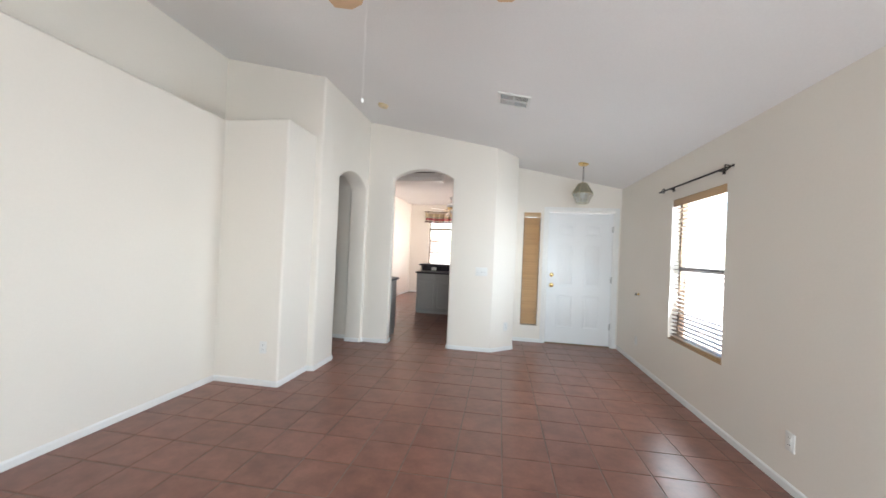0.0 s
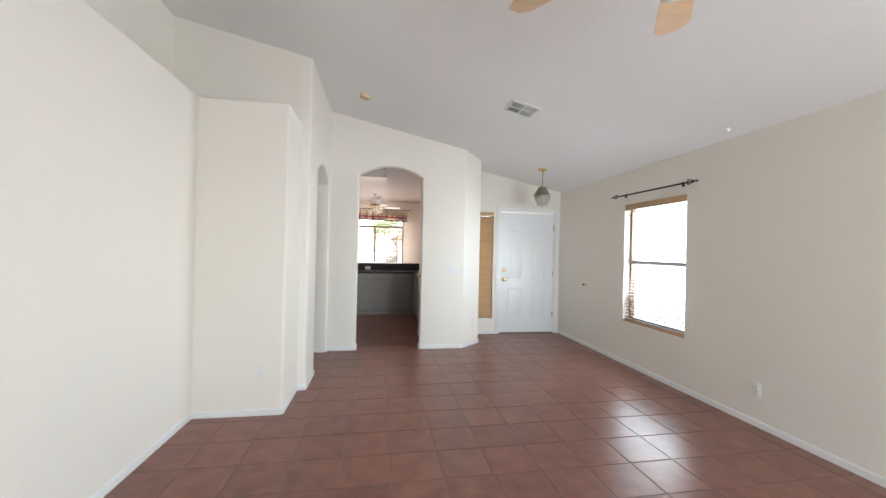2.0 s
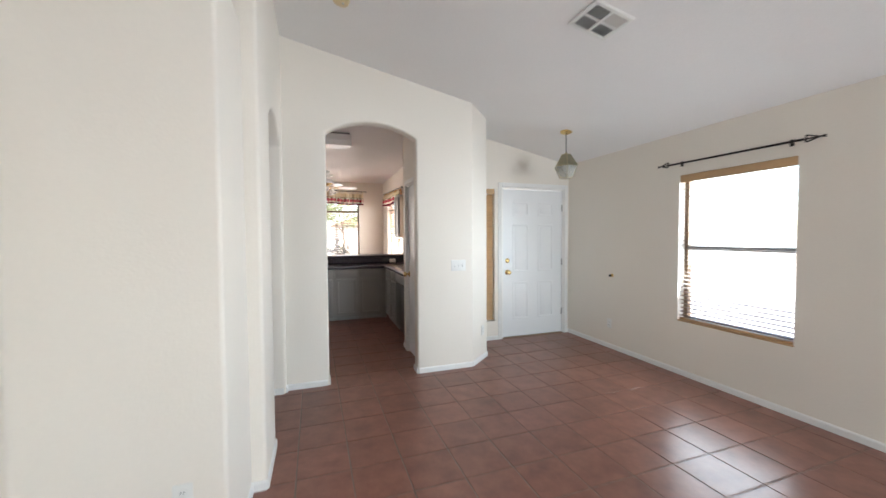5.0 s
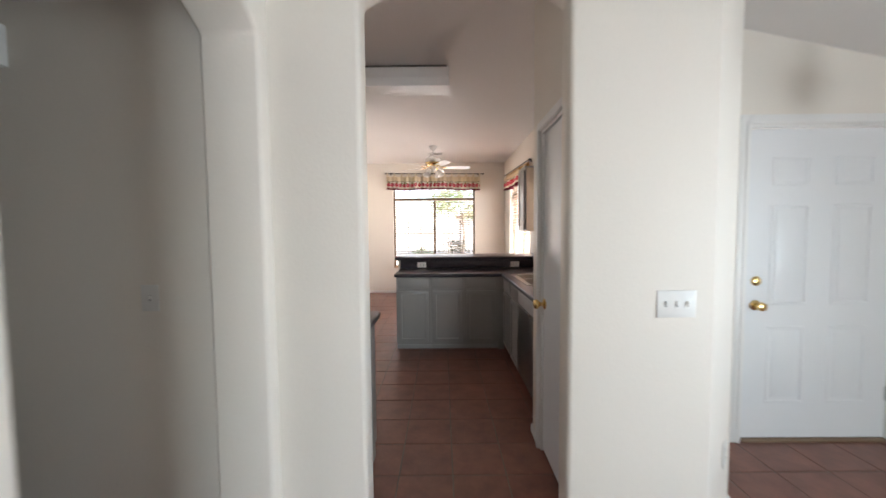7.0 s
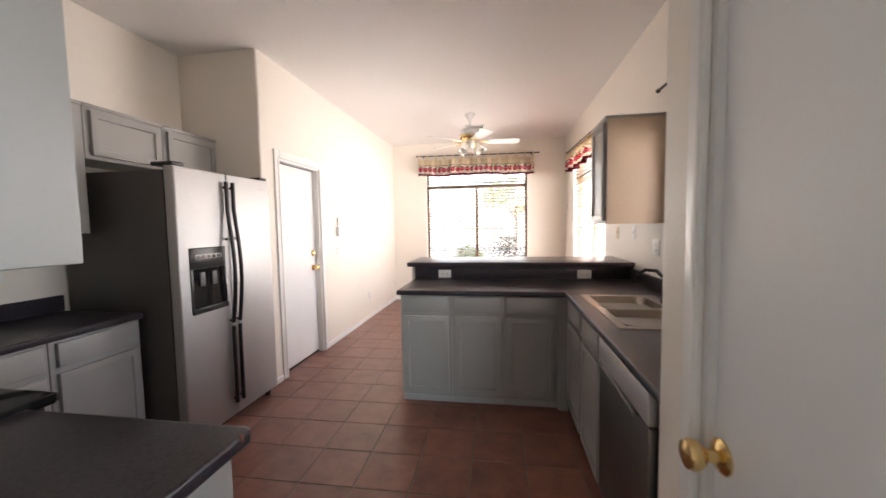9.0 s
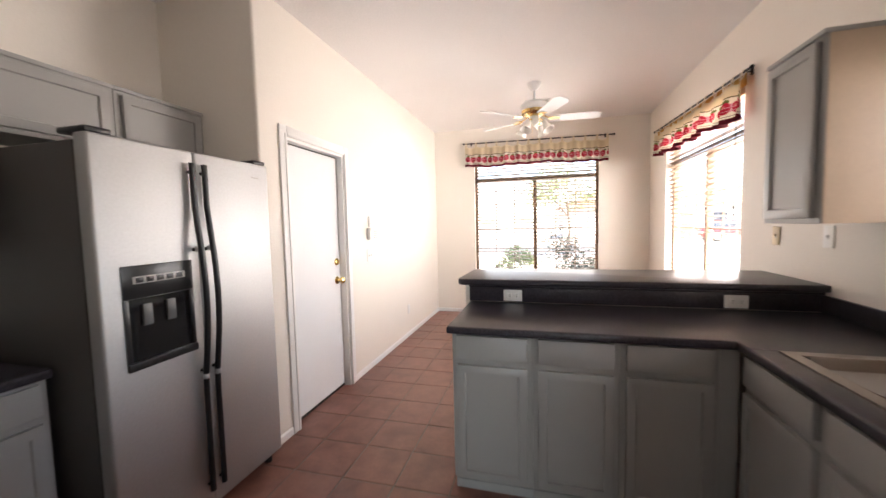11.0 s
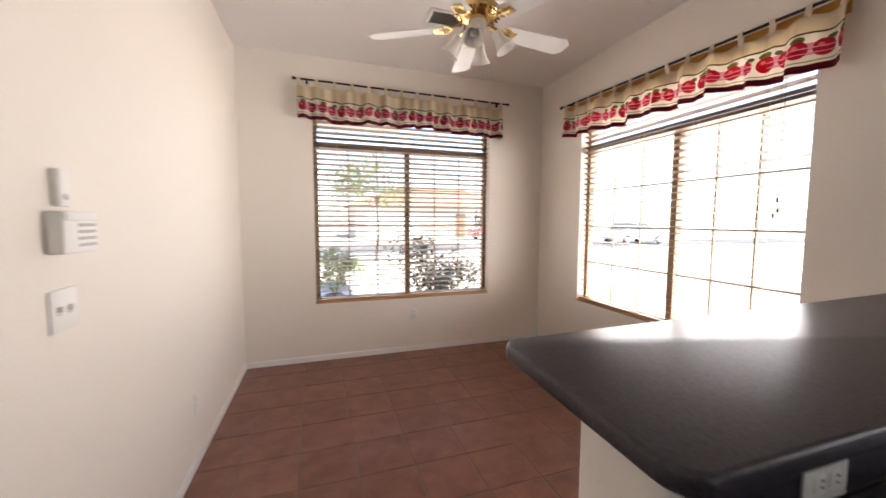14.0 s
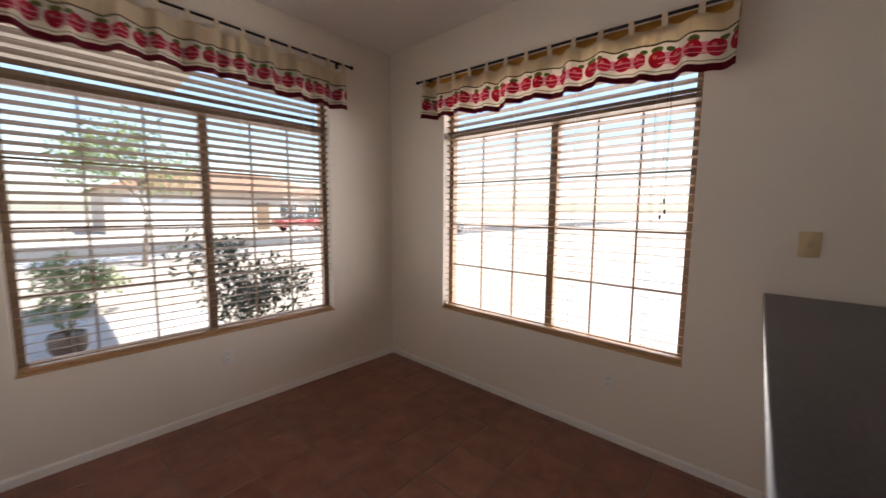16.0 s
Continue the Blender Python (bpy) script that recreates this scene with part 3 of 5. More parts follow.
# ---- curtain rods and valances ----
def finial_ball(bm, p, r=0.016):
    lathe(bm, [(0.001, -r), (r * 0.7, -r * 0.7), (r, 0), (r * 0.7, r * 0.7), (0.001, r)], Matrix.Translation(p), 12)


def curtain_rod(a, b, inward, label, scroll=False, r=0.009):
    """An iron rod from a to b with brackets back to the wall and end finials."""
    a, b, inward = Vector(a), Vector(b), Vector(inward)
    mid = (a + b) / 2
    top = thing("curtain_rod", label, "curtain rod", Matrix.Translation(mid))
    along = (b - a).normalized()
    part("pole", tube(bmesh.new(), [a - mid, b - mid], r), IRON, top)
    for end, s in ((a - mid, -1), (b - mid, 1)):
        bm = bmesh.new()
        if scroll:
            for k in (-1, 1):
                pts = []
                for i in range(15):
                    ang = i / 14 * 4.2
                    rad = 0.036 * (1 - i / 20)
                    pts.append(end + along * s * (0.015 + 0.085 * i / 14 - 0.03 * math.sin(ang)) + Vector((0, 0, k * rad * math.sin(ang * 0.9))) * (1.0 if k > 0 else 0.8))
                tube(bm, pts, 0.0055, 6)
            tube(bm, [end, end + along * s * 0.07, end + along * s * 0.115], [0.006, 0.005, 0.001], 6)
        else:
            finial_ball(bm, end + along * s * 0.012)
        part("finial", bm, IRON, top)
        bm = bmesh.new()
        p = end - along * s * 0.10
        tube(bm, [p, p - inward * 0.055], 0.005, 6)
        box(bm, *(min(u, v) for u, v in zip(p - inward * 0.0545 - Vector((0.012, 0.012, 0.03)) * 0.8, p - inward * 0.0585)), *(max(u, v) for u, v in zip(p - inward * 0.0585 + Vector((0.012, 0.012, 0.03)) * 0.8, p - inward * 0.0545)))
        part("bracket", bm, IRON, top)
    return top


curtain_rod((RIGHT - 0.06, 3.55, 2.13), (RIGHT - 0.06, 2.45, 2.12), (-1, 0, 0), "black iron curtain rod with scrolled ends above the window", scroll=True)
curtain_rod((-1.10, 11.045, 2.674), (1.05, 11.045, 2.652), (0, -1, 0), "thin black curtain rod above the dining window")
curtain_rod((D_RIGHT - 0.06, 10.66, 2.55), (D_RIGHT - 0.06, 8.40, 2.47), (-1, 0, 0), "thin black curtain rod above the side window")
curtain_rod((D_RIGHT - 0.06, 7.10, 2.30), (D_RIGHT - 0.06, 5.55, 2.30), (-1, 0, 0), "thin black curtain rod above the sink window")


def print_fabric():
    """Cream cloth with a printed border: dark lines, red fruit with green leaves, a maroon hem."""
    m = bpy.data.materials.new("fruit_print_cloth")
    m.use_nodes = True
    nt = m.node_tree
    bsdf = nt.nodes["Principled BSDF"]
    bsdf.inputs["Roughness"].default_value = 0.9
    uv = nt.nodes.new("ShaderNodeUVMap")
    sep = nt.nodes.new("ShaderNodeSeparateXYZ")
    nt.links.new(uv.outputs[0], sep.inputs[0])
    u = sep.outputs[0]

    def op(kind, a, b=None, c=None):
        n = nt.nodes.new("ShaderNodeMath")
        n.operation = kind
        for i, s in enumerate((a, b, c)):
            if s is None:
                continue
            if isinstance(s, (int, float)):
                n.inputs[i].default_value = s
            else:
                nt.links.new(s, n.inputs[i])
        return n.outputs[0]

    v = op("MULTIPLY", sep.outputs[1], 0.82)

    def band(lo, hi):
        return op("MULTIPLY", op("GREATER_THAN", v, lo), op("LESS_THAN", v, hi))

    def spots(pitch, shift, v0, ru, rv):
        cell = op("SUBTRACT", op("FRACT", op("ADD", op("DIVIDE", u, pitch), shift)), 0.5)
        du = op("DIVIDE", op("MULTIPLY", cell, pitch), ru)
        dv = op("DIVIDE", op("SUBTRACT", v, v0), rv)
        return op("LESS_THAN", op("ADD", op("MULTIPLY", du, du), op("MULTIPLY", dv, dv)), 1.0)

    color = nt.nodes.new("ShaderNodeRGB")
    color.outputs[0].default_value = (0.76, 0.66, 0.48, 1)
    now = color.outputs[0]
    clump = op("GREATER_THAN", op("FRACT", op("DIVIDE", u, 0.41)), 0.16)
    plaid = op("MULTIPLY", clump, band(0.068, 0.116))
    for mask, rgb in ((band(0.028, 0.160), (0.80, 0.75, 0.66)), (band(0.152, 0.160), (0.16, 0.14, 0.07)),
                      (spots(0.205, 0.2, 0.132, 0.030, 0.014), (0.20, 0.26, 0.08)), (spots(0.137, 0.6, 0.128, 0.022, 0.010), (0.16, 0.20, 0.07)),
                      (plaid, (0.66, 0.33, 0.40)), (op("MULTIPLY", clump, band(0.080, 0.085)), (0.74, 0.60, 0.62)),
                      (spots(0.103, 0.0, 0.092, 0.043, 0.035), (0.52, 0.035, 0.075)), (spots(0.206, 0.26, 0.082, 0.026, 0.024), (0.44, 0.025, 0.06)),
                      (spots(0.103, 0.10, 0.104, 0.012, 0.008), (0.64, 0.22, 0.22)),
                      (op("MULTIPLY", clump, band(0.094, 0.099)), (0.68, 0.36, 0.42)), (op("MULTIPLY", clump, band(0.074, 0.077)), (0.70, 0.42, 0.46)),
                      (band(0.040, 0.045), (0.34, 0.28, 0.26)), (band(-0.1, 0.030), (0.16, 0.010, 0.026))):
        mix = nt.nodes.new("ShaderNodeMix")
        mix.data_type = "RGBA"
        nt.links.new(mask, mix.inputs["Factor"])
        nt.links.new(now, mix.inputs["A"])
        mix.inputs["B"].default_value = (*rgb, 1)
        now = mix.outputs["Result"]
    nt.links.new(now, bsdf.inputs["Base Color"])
    trans = nt.nodes.new("ShaderNodeBsdfTranslucent")
    nt.links.new(now, trans.inputs["Color"])
    both = nt.nodes.new("ShaderNodeMixShader")
    both.inputs[0].default_value = 0.45
    nt.links.new(bsdf.outputs[0], both.inputs[1])
    nt.links.new(trans.outputs[0], both.inputs[2])
    nt.links.new(both.outputs[0], nt.nodes["Material Output"].inputs["Surface"])
    weave = nt.nodes.new("ShaderNodeTexNoise")
    weave.inputs["Scale"].default_value = 400
    b = nt.nodes.new("ShaderNodeBump")
    b.inputs["Strength"].default_value, b.inputs["Distance"].default_value = 0.2, 0.002
    nt.links.new(weave.outputs["Fac"], b.inputs["Height"])
    nt.links.new(b.outputs[0], bsdf.inputs["Normal"])
    return m


PRINT = print_fabric()


def thin_cloth(m, share):
    """Lets part of the light through the weave."""
    nt = m.node_tree
    body, out = nt.nodes["Principled BSDF"], nt.nodes["Material Output"]
    through_cloth, mix = nt.nodes.new("ShaderNodeBsdfTranslucent"), nt.nodes.new("ShaderNodeMixShader")
    mix.inputs[0].default_value = share
    nt.links.new(body.inputs["Base Color"].links[0].from_socket, through_cloth.inputs["Color"])
    nt.links.new(body.outputs[0], mix.inputs[1])
    nt.links.new(through_cloth.outputs[0], mix.inputs[2])
    nt.links.new(mix.outputs[0], out.inputs["Surface"])


thin_cloth(PRINT, 0.5)


def valance(m, w, drop, hang, label, slope=0.0, seed=1, lining=False):
    """A tab-top valance: gathered cloth hung below a rod at the local origin, 0..w, towards local -z; slope: the rod's fall along its length."""
    rng = random.Random(seed)
    top = thing("valance", label, "valance", m, group="window valances")
    nx, nz = 220, 14
    waves = [(rng.uniform(5, 7), rng.uniform(0, 6.3), 0.016), (rng.uniform(13, 16), rng.uniform(0, 6.3), 0.024), (rng.uniform(27, 33), rng.uniform(0, 6.3), 0.010)]
    bm = bmesh.new()
    layer = bm.loops.layers.uv.new("UVMap")
    tabs = 13
    cols, stretch = [], 0.0
    last = None
    for i in range(nx + 1):
        x = w * i / nx
        f = sum(a * math.sin(k * x * 2.2 + p) for k, p, a in waves)
        sag = 0.020 * (0.5 - 0.5 * math.cos(2 * math.pi * tabs * x / w - 0.4))
        hem = 0.012 * math.sin(4.4 * x + seed) + 0.007 * math.sin(11 * x + 2 * seed)
        if last is not None:
            stretch += math.hypot(x - last[0], f - last[1])
        last = (x, f)
        col = []
        for j in range(nz + 1):
            q = j / nz
            z = -hang - sag * (1 - q) - (drop - hang) * q + hem * q - slope * x
            y = f * (0.5 + 1.0 * q) - 0.018
            col.append((bm.verts.new((x, y, z)), stretch, (drop - hang) * (1 - q)))
        cols.append(col)
    for p, q in zip(cols, cols[1:]):
        for j in range(nz):
            quad = (p[j], p[j + 1], q[j + 1], q[j])
            face = bm.faces.new([c[0] for c in quad])
            for loop, c in zip(face.loops, quad):
                loop[layer].uv = (c[1], c[2])
    ob = part("cloth", bm, PRINT, top, "cream cloth with a red fruit border")
    thick = ob.modifiers.new("cloth_thickness", "SOLIDIFY")
    thick.thickness = 0.0015
    # back edge of the cloth, its sunlit glow given as orange colour
    if lining:
        bm = bmesh.new()
        strip = [[bm.verts.new((w * i / 40, 0.012 + 0.004 * math.sin(i * 1.7), z - slope * w * i / 40)) for z in (-0.014, -hang - 0.05)] for i in range(41)]
        for p, q in zip(strip, strip[1:]):
            bm.faces.new((p[0], p[1], q[1], q[0]))
        part("lining", bm, SUNLIT_HEM, top, "strip for the cloth's back edge, sunlit orange painted in").modifiers.new("cloth_thickness", "SOLIDIFY").thickness = 0.002
    for k in range(tabs + 1):
        x = min(max(w * (k + 0.06) / tabs, 0.014), w - 0.014)
        f = 0.5 * sum(a * math.sin(kk * x * 2.2 + p) for kk, p, a in waves) - 0.018
        bm = bmesh.new()
        pts = [(f, -hang - 0.012), (-0.013, 0.002), (-0.007, 0.012), (0.007, 0.012), (0.013, 0.002), (f + 0.004, -hang - 0.012)]
        rows = [[bm.verts.new((x + dx, y, z - slope * x)) for dx in (-0.014, 0.014)] for y, z in pts]
        for a, b in zip(rows, rows[1:]):
            bm.faces.new((a[0], a[1], b[1], b[0]))
        part("tab", bm, TAB, top)
    return top


# orange of sun on the cream cloth, painted as base colour
SUNLIT_HEM = material("sunlit_hem_cloth", (0.62, 0.34, 0.08), 0.85, vary=0.06, scale=15)
thin_cloth(SUNLIT_HEM, 0.5)
TAB = material("cream_tab_cloth", (0.70, 0.60, 0.44), 0.9, vary=0.05, scale=20, bump=0.2, bump_scale=400)
valance(pose(-1.085, 11.045, 2.674), 2.07, 0.36, 0.055, "cream valance with red fruit border above the dining window", 0.0102, 3)
valance(pose(D_RIGHT - 0.06, 10.59, 2.548, 0, 0, -90), 2.12, 0.325, 0.05, "cream valance with red fruit border above the side window", 0.035, 8, lining=True)


# ---- wall plates ----
def plate(name, m, w, h, label, category, kind, mat=None):
    """A wall plate centred on m's origin, facing local -y. kind: outlet, outlet_flat, switch with a count, or blank."""
    mat = mat or WHITE_PLASTIC
    top = thing(name, label, category, m)
    part("cover_plate", boxed(-w / 2, -0.006, -h / 2, w / 2, 0.0, h / 2, 0.0025), mat, top)
    if kind == "outlet":
        for s in (-1, 1):
            flat_plate = w > h
            cx, cz = (s * 0.021, 0) if flat_plate else (0, s * 0.021)
            r = part("socket", boxed(cx - 0.015, -0.0085, cz - 0.015, cx + 0.015, -0.005, cz + 0.015, 0.003), mat, top)
            for a, b in ((-0.006, 0.004), (0.006, 0.004)):
                ax, az = (b, a) if flat_plate else (a, b)
                part("slot", boxed(cx + ax - 0.0015, -0.0092, cz + az - 0.004, cx + ax + 0.0015, -0.0083, cz + az + 0.004) if not flat_plate else
                     boxed(cx + ax - 0.004, -0.0092, cz + az - 0.0015, cx + ax + 0.004, -0.0083, cz + az + 0.0015), SLOT, r)
    elif kind != "blank":
        for k in range(kind):
            cx = (k - (kind - 1) / 2) * 0.046
            bm = boxed(cx - 0.005, -0.016, -0.004, cx + 0.005, -0.005, 0.012, 0.002)
            part("toggle", bm, mat, top)
            part("slot", boxed(cx - 0.006, -0.0066, -0.013, cx + 0.006, -0.0058, 0.013), SHADE_GREY, top)
    return top


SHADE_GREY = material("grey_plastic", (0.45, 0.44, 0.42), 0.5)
facing = {"-y": 0, "-x": -90, "+x": 90, "+y": 180}
wall_plate = lambda name, x, y, z, f, w, h, label, cat, kind, mat=None: plate(name, pose(x, y, z, 0, 0, facing[f]), w, h, label, cat, kind, mat)
OUTLET = ("white duplex wall outlet low on the cream wall", "outlet")
wall_plate("wall_outlet", RIGHT, 1.772, 0.30, "-x", 0.072, 0.116, *OUTLET, "outlet")
wall_plate("wall_outlet", RIGHT, 4.40, 0.31, "-x", 0.072, 0.116, *OUTLET, "outlet")
wall_plate("wall_outlet", -0.756, 2.44, 0.368, "-y", 0.072, 0.116, *OUTLET, "outlet")
plate("wall_outlet", pose(1.555, 4.5425, 0.34, 0, 0, 42.7), 0.072, 0.116, *OUTLET, "outlet")
wall_plate("wall_outlet", 0.018, D_END, 0.40, "-y", 0.072, 0.116, *OUTLET, "outlet")
wall_plate("wall_outlet", D_RIGHT, 8.986, 0.383, "-x", 0.072, 0.116, *OUTLET, "outlet")
wall_plate("wall_outlet", D_LEFT, 9.71, 0.35, "+x", 0.072, 0.116, *OUTLET, "outlet")
wall_plate("wall_outlet", K_LEFT, 5.932, 1.195, "+x", 0.072, 0.116, "white duplex outlet above the kitchen counter", "outlet", "outlet")
wall_plate("light_switch", 1.195, ARCH, 1.11, "-y", 0.165, 0.116, "white triple light switch beside the kitchen arch", "switch", 3)
wall_plate("light_switch", -1.12, 4.45, 1.137, "-y", 0.08, 0.12, "white light switch on the hall wall", "switch", 1)
wall_plate("light_switch", D_LEFT, 8.66, 1.136, "+x", 0.118, 0.118, "white double light switch beside the garage door", "switch", 2)
wall_plate("light_switch", D_RIGHT, 8.154, 1.31, "-x", 0.075, 0.118, "almond light switch above the bar", "switch", 1, ALMOND_PLASTIC)
wall_plate("light_switch", D_RIGHT, 7.70, 1.32, "-x", 0.075, 0.118, "white light switch below the wall cabinet", "switch", 1)
wall_plate("wall_outlet", D_RIGHT, 7.24, 1.22, "-x", 0.118, 0.118, "white outlet plate beside the sink", "outlet", "outlet")


def door_stop():
    top = thing("door_stop", "small brass door bumper on the wall", "door stop", pose(RIGHT, 4.362, 0.92) @ pose(0, 0, 0, 0, -90, 0))
    part("rose", lathe(bmesh.new(), [(0.001, 0), (0.022, 0), (0.020, 0.006), (0.010, 0.010), (0.009, 0.028), (0.001, 0.029)], steps=16), BRASS, top)
    part("bumper", lathe(bmesh.new(), [(0.001, 0.028), (0.017, 0.028), (0.018, 0.036), (0.012, 0.044), (0.001, 0.045)], steps=16), RUBBER, top, "dark rubber tip")


door_stop()


def intercom():
    """A wall box with a louvred grille and a small sensor above it."""
    top = thing("alarm_panel", "white wall alarm box with a slotted grille", "alarm panel", pose(D_LEFT, 8.69, 1.352, 0, 0, 90))
    part("case", boxed(-0.08, -0.042, -0.058, 0.08, 0, 0.06, 0.006), WHITE_PLASTIC, top)
    part("face", boxed(-0.074, -0.046, 0.034, 0.074, -0.041, 0.054, 0.002), WHITE_PLASTIC, top)
    for k in range(4):
        part("grille_slot", boxed(-0.012, -0.0445, -0.040 + k * 0.019, 0.066, -0.0415, -0.031 + k * 0.019), SHADE_GREY, top)
    top = thing("door_sensor", "small white upright sensor on the wall", "sensor", pose(D_LEFT, 8.665, 1.474, 0, 0, 90))
    part("case", boxed(-0.022, -0.024, -0.05, 0.022, 0, 0.055, 0.007), WHITE_PLASTIC, top)
    part("button", boxed(-0.006, -0.027, -0.03, 0.006, -0.023, -0.014, 0.002), SHADE_GREY, top)
    top = thing("door_chime", "white door chime box on the hall wall", "door chime", pose(-1.80, 4.45, 2.25))
    part("case", boxed(-0.11, -0.05, -0.09, 0.11, 0, 0.09, 0.008), WHITE_PLASTIC, top)


intercom()


# ---- ceiling fittings ----
def grille(name, m, w, d, label, quarters=True, n=9, lean=35):
    """A stamped ceiling register: frame, dark sheet painted as the duct's shade, louvre slats; faces local -z."""
    top = thing(name, label, "vent", m)
    part("backing", boxed(-w / 2 + 0.02, -d / 2 + 0.02, -0.003, w / 2 - 0.02, d / 2 - 0.02, -0.001), SLOT, top, "flat dark sheet for the shade inside the duct")
    for x0, y0, x1, y1 in ((-w / 2, -d / 2, w / 2, -d / 2 + 0.028), (-w / 2, d / 2 - 0.028, w / 2, d / 2), (-w / 2, -d / 2 + 0.028, -w / 2 + 0.028, d / 2 - 0.028), (w / 2 - 0.028, -d / 2 + 0.028, w / 2, d / 2 - 0.028)):
        part("frame", boxed(x0, y0, -0.012, x1, y1, 0.0, 0.003), WHITE_PLASTIC, top)
    iw, idp = w / 2 - 0.03, d / 2 - 0.03
    if quarters:
        part("cross_bar", boxed(-0.008, -idp, -0.012, 0.008, idp, -0.003), WHITE_PLASTIC, top)
        part("cross_bar", boxed(-iw, -0.008, -0.0118, iw, 0.008, -0.0032), WHITE_PLASTIC, top)
        for sx in (-1, 1):
            for sy in (-1, 1):
                for k in range(n):
                    q = (k + 0.5) / n
                    along_x = sx * sy > 0
                    tip = 40 * sx
                    if along_x:
                        bm = boxed(min(0.009 * sx, iw * sx), -0.0065, -0.0005, max(0.009 * sx, iw * sx), 0.0065, 0.0005)
                        part("slat", bm, WHITE_PLASTIC, top, at=pose(0, sy * (0.009 + (idp - 0.009) * q), -0.0075, tip * sy, 0, 0))
                    else:
                        bm = boxed(-0.0065, min(0.009 * sy, idp * sy), -0.0005, 0.0065, max(0.009 * sy, idp * sy), 0.0005)
                        part("slat", bm, WHITE_PLASTIC, top, at=pose(sx * (0.009 + (iw - 0.009) * q), 0, -0.0075, 0, tip, 0))
    else:
        for k in range(n):
            y = -idp + 2 * idp * (k + 0.5) / n
            part("slat", boxed(-iw, -0.007, -0.0005, iw, 0.007, 0.0005), WHITE_PLASTIC, top, at=pose(0, y, -0.008, lean, 0, 0))
    return top


SLOPE = math.degrees(math.atan(0.2086))
on_slope = lambda x, y: pose(x, y, living_ceiling(x), 0, SLOPE, 0)
grille("ceiling_vent", on_slope(1.525, 2.675), 0.30, 0.27, "white four-way ceiling register with painted shade between the slats")
grille("ceiling_vent", pose(0.03, 10.1, K_CEIL), 0.30, 0.22, "white ceiling register beyond the fan", quarters=False)
grille("ceiling_vent", pose(-0.99, 4.10, 2.44), 0.36, 0.36, "white ceiling register in the hall", quarters=False, n=12)
grille("wall_vent", pose(K_LEFT, 5.80, 2.76) @ pose(0, 0, 0, 0, -90, 0) @ pose(0, 0, 0, 0, 0, 90), 0.52, 0.21, "white wall register, upright slats over painted shade, above the cabinets", quarters=False, n=14, lean=88)


def smoke_detector():
    top = thing("smoke_detector", "yellowed round smoke detector on the ceiling", "smoke detector", on_slope(-0.033, 3.495))
    part("case", lathe(bmesh.new(), [(0.001, 0), (0.062, 0), (0.062, -0.012), (0.055, -0.030), (0.040, -0.036), (0.001, -0.037)], steps=28), ALMOND_PLASTIC, top)
    part("test_button", lathe(bmesh.new(), [(0.001, -0.036), (0.010, -0.036), (0.009, -0.041), (0.001, -0.042)], Matrix.Translation((0.02, -0.01, 0)), 12), SHADE_GREY, top)


smoke_detector()


def crystal_glass(name):
    m = bpy.data.materials.new(name)
    m.use_nodes = True
    b = m.node_tree.nodes["Principled BSDF"]
    b.inputs["Base Color"].default_value = (0.80, 0.80, 0.76, 1)
    b.inputs["Roughness"].default_value = 0.16
    b.inputs["Transmission Weight"].default_value = 0.75
    b.inputs["IOR"].default_value = 1.25
    return m


LANTERN_GLASS = crystal_glass("bevelled_glass")
AGED_BRASS = material("aged_brass", (0.46, 0.40, 0.26), 0.35, 0.9, vary=0.1, scale=12)
MILK_GLASS = material("frosted_glass_shade", (0.82, 0.80, 0.76), 0.35, vary=0.03, scale=10)


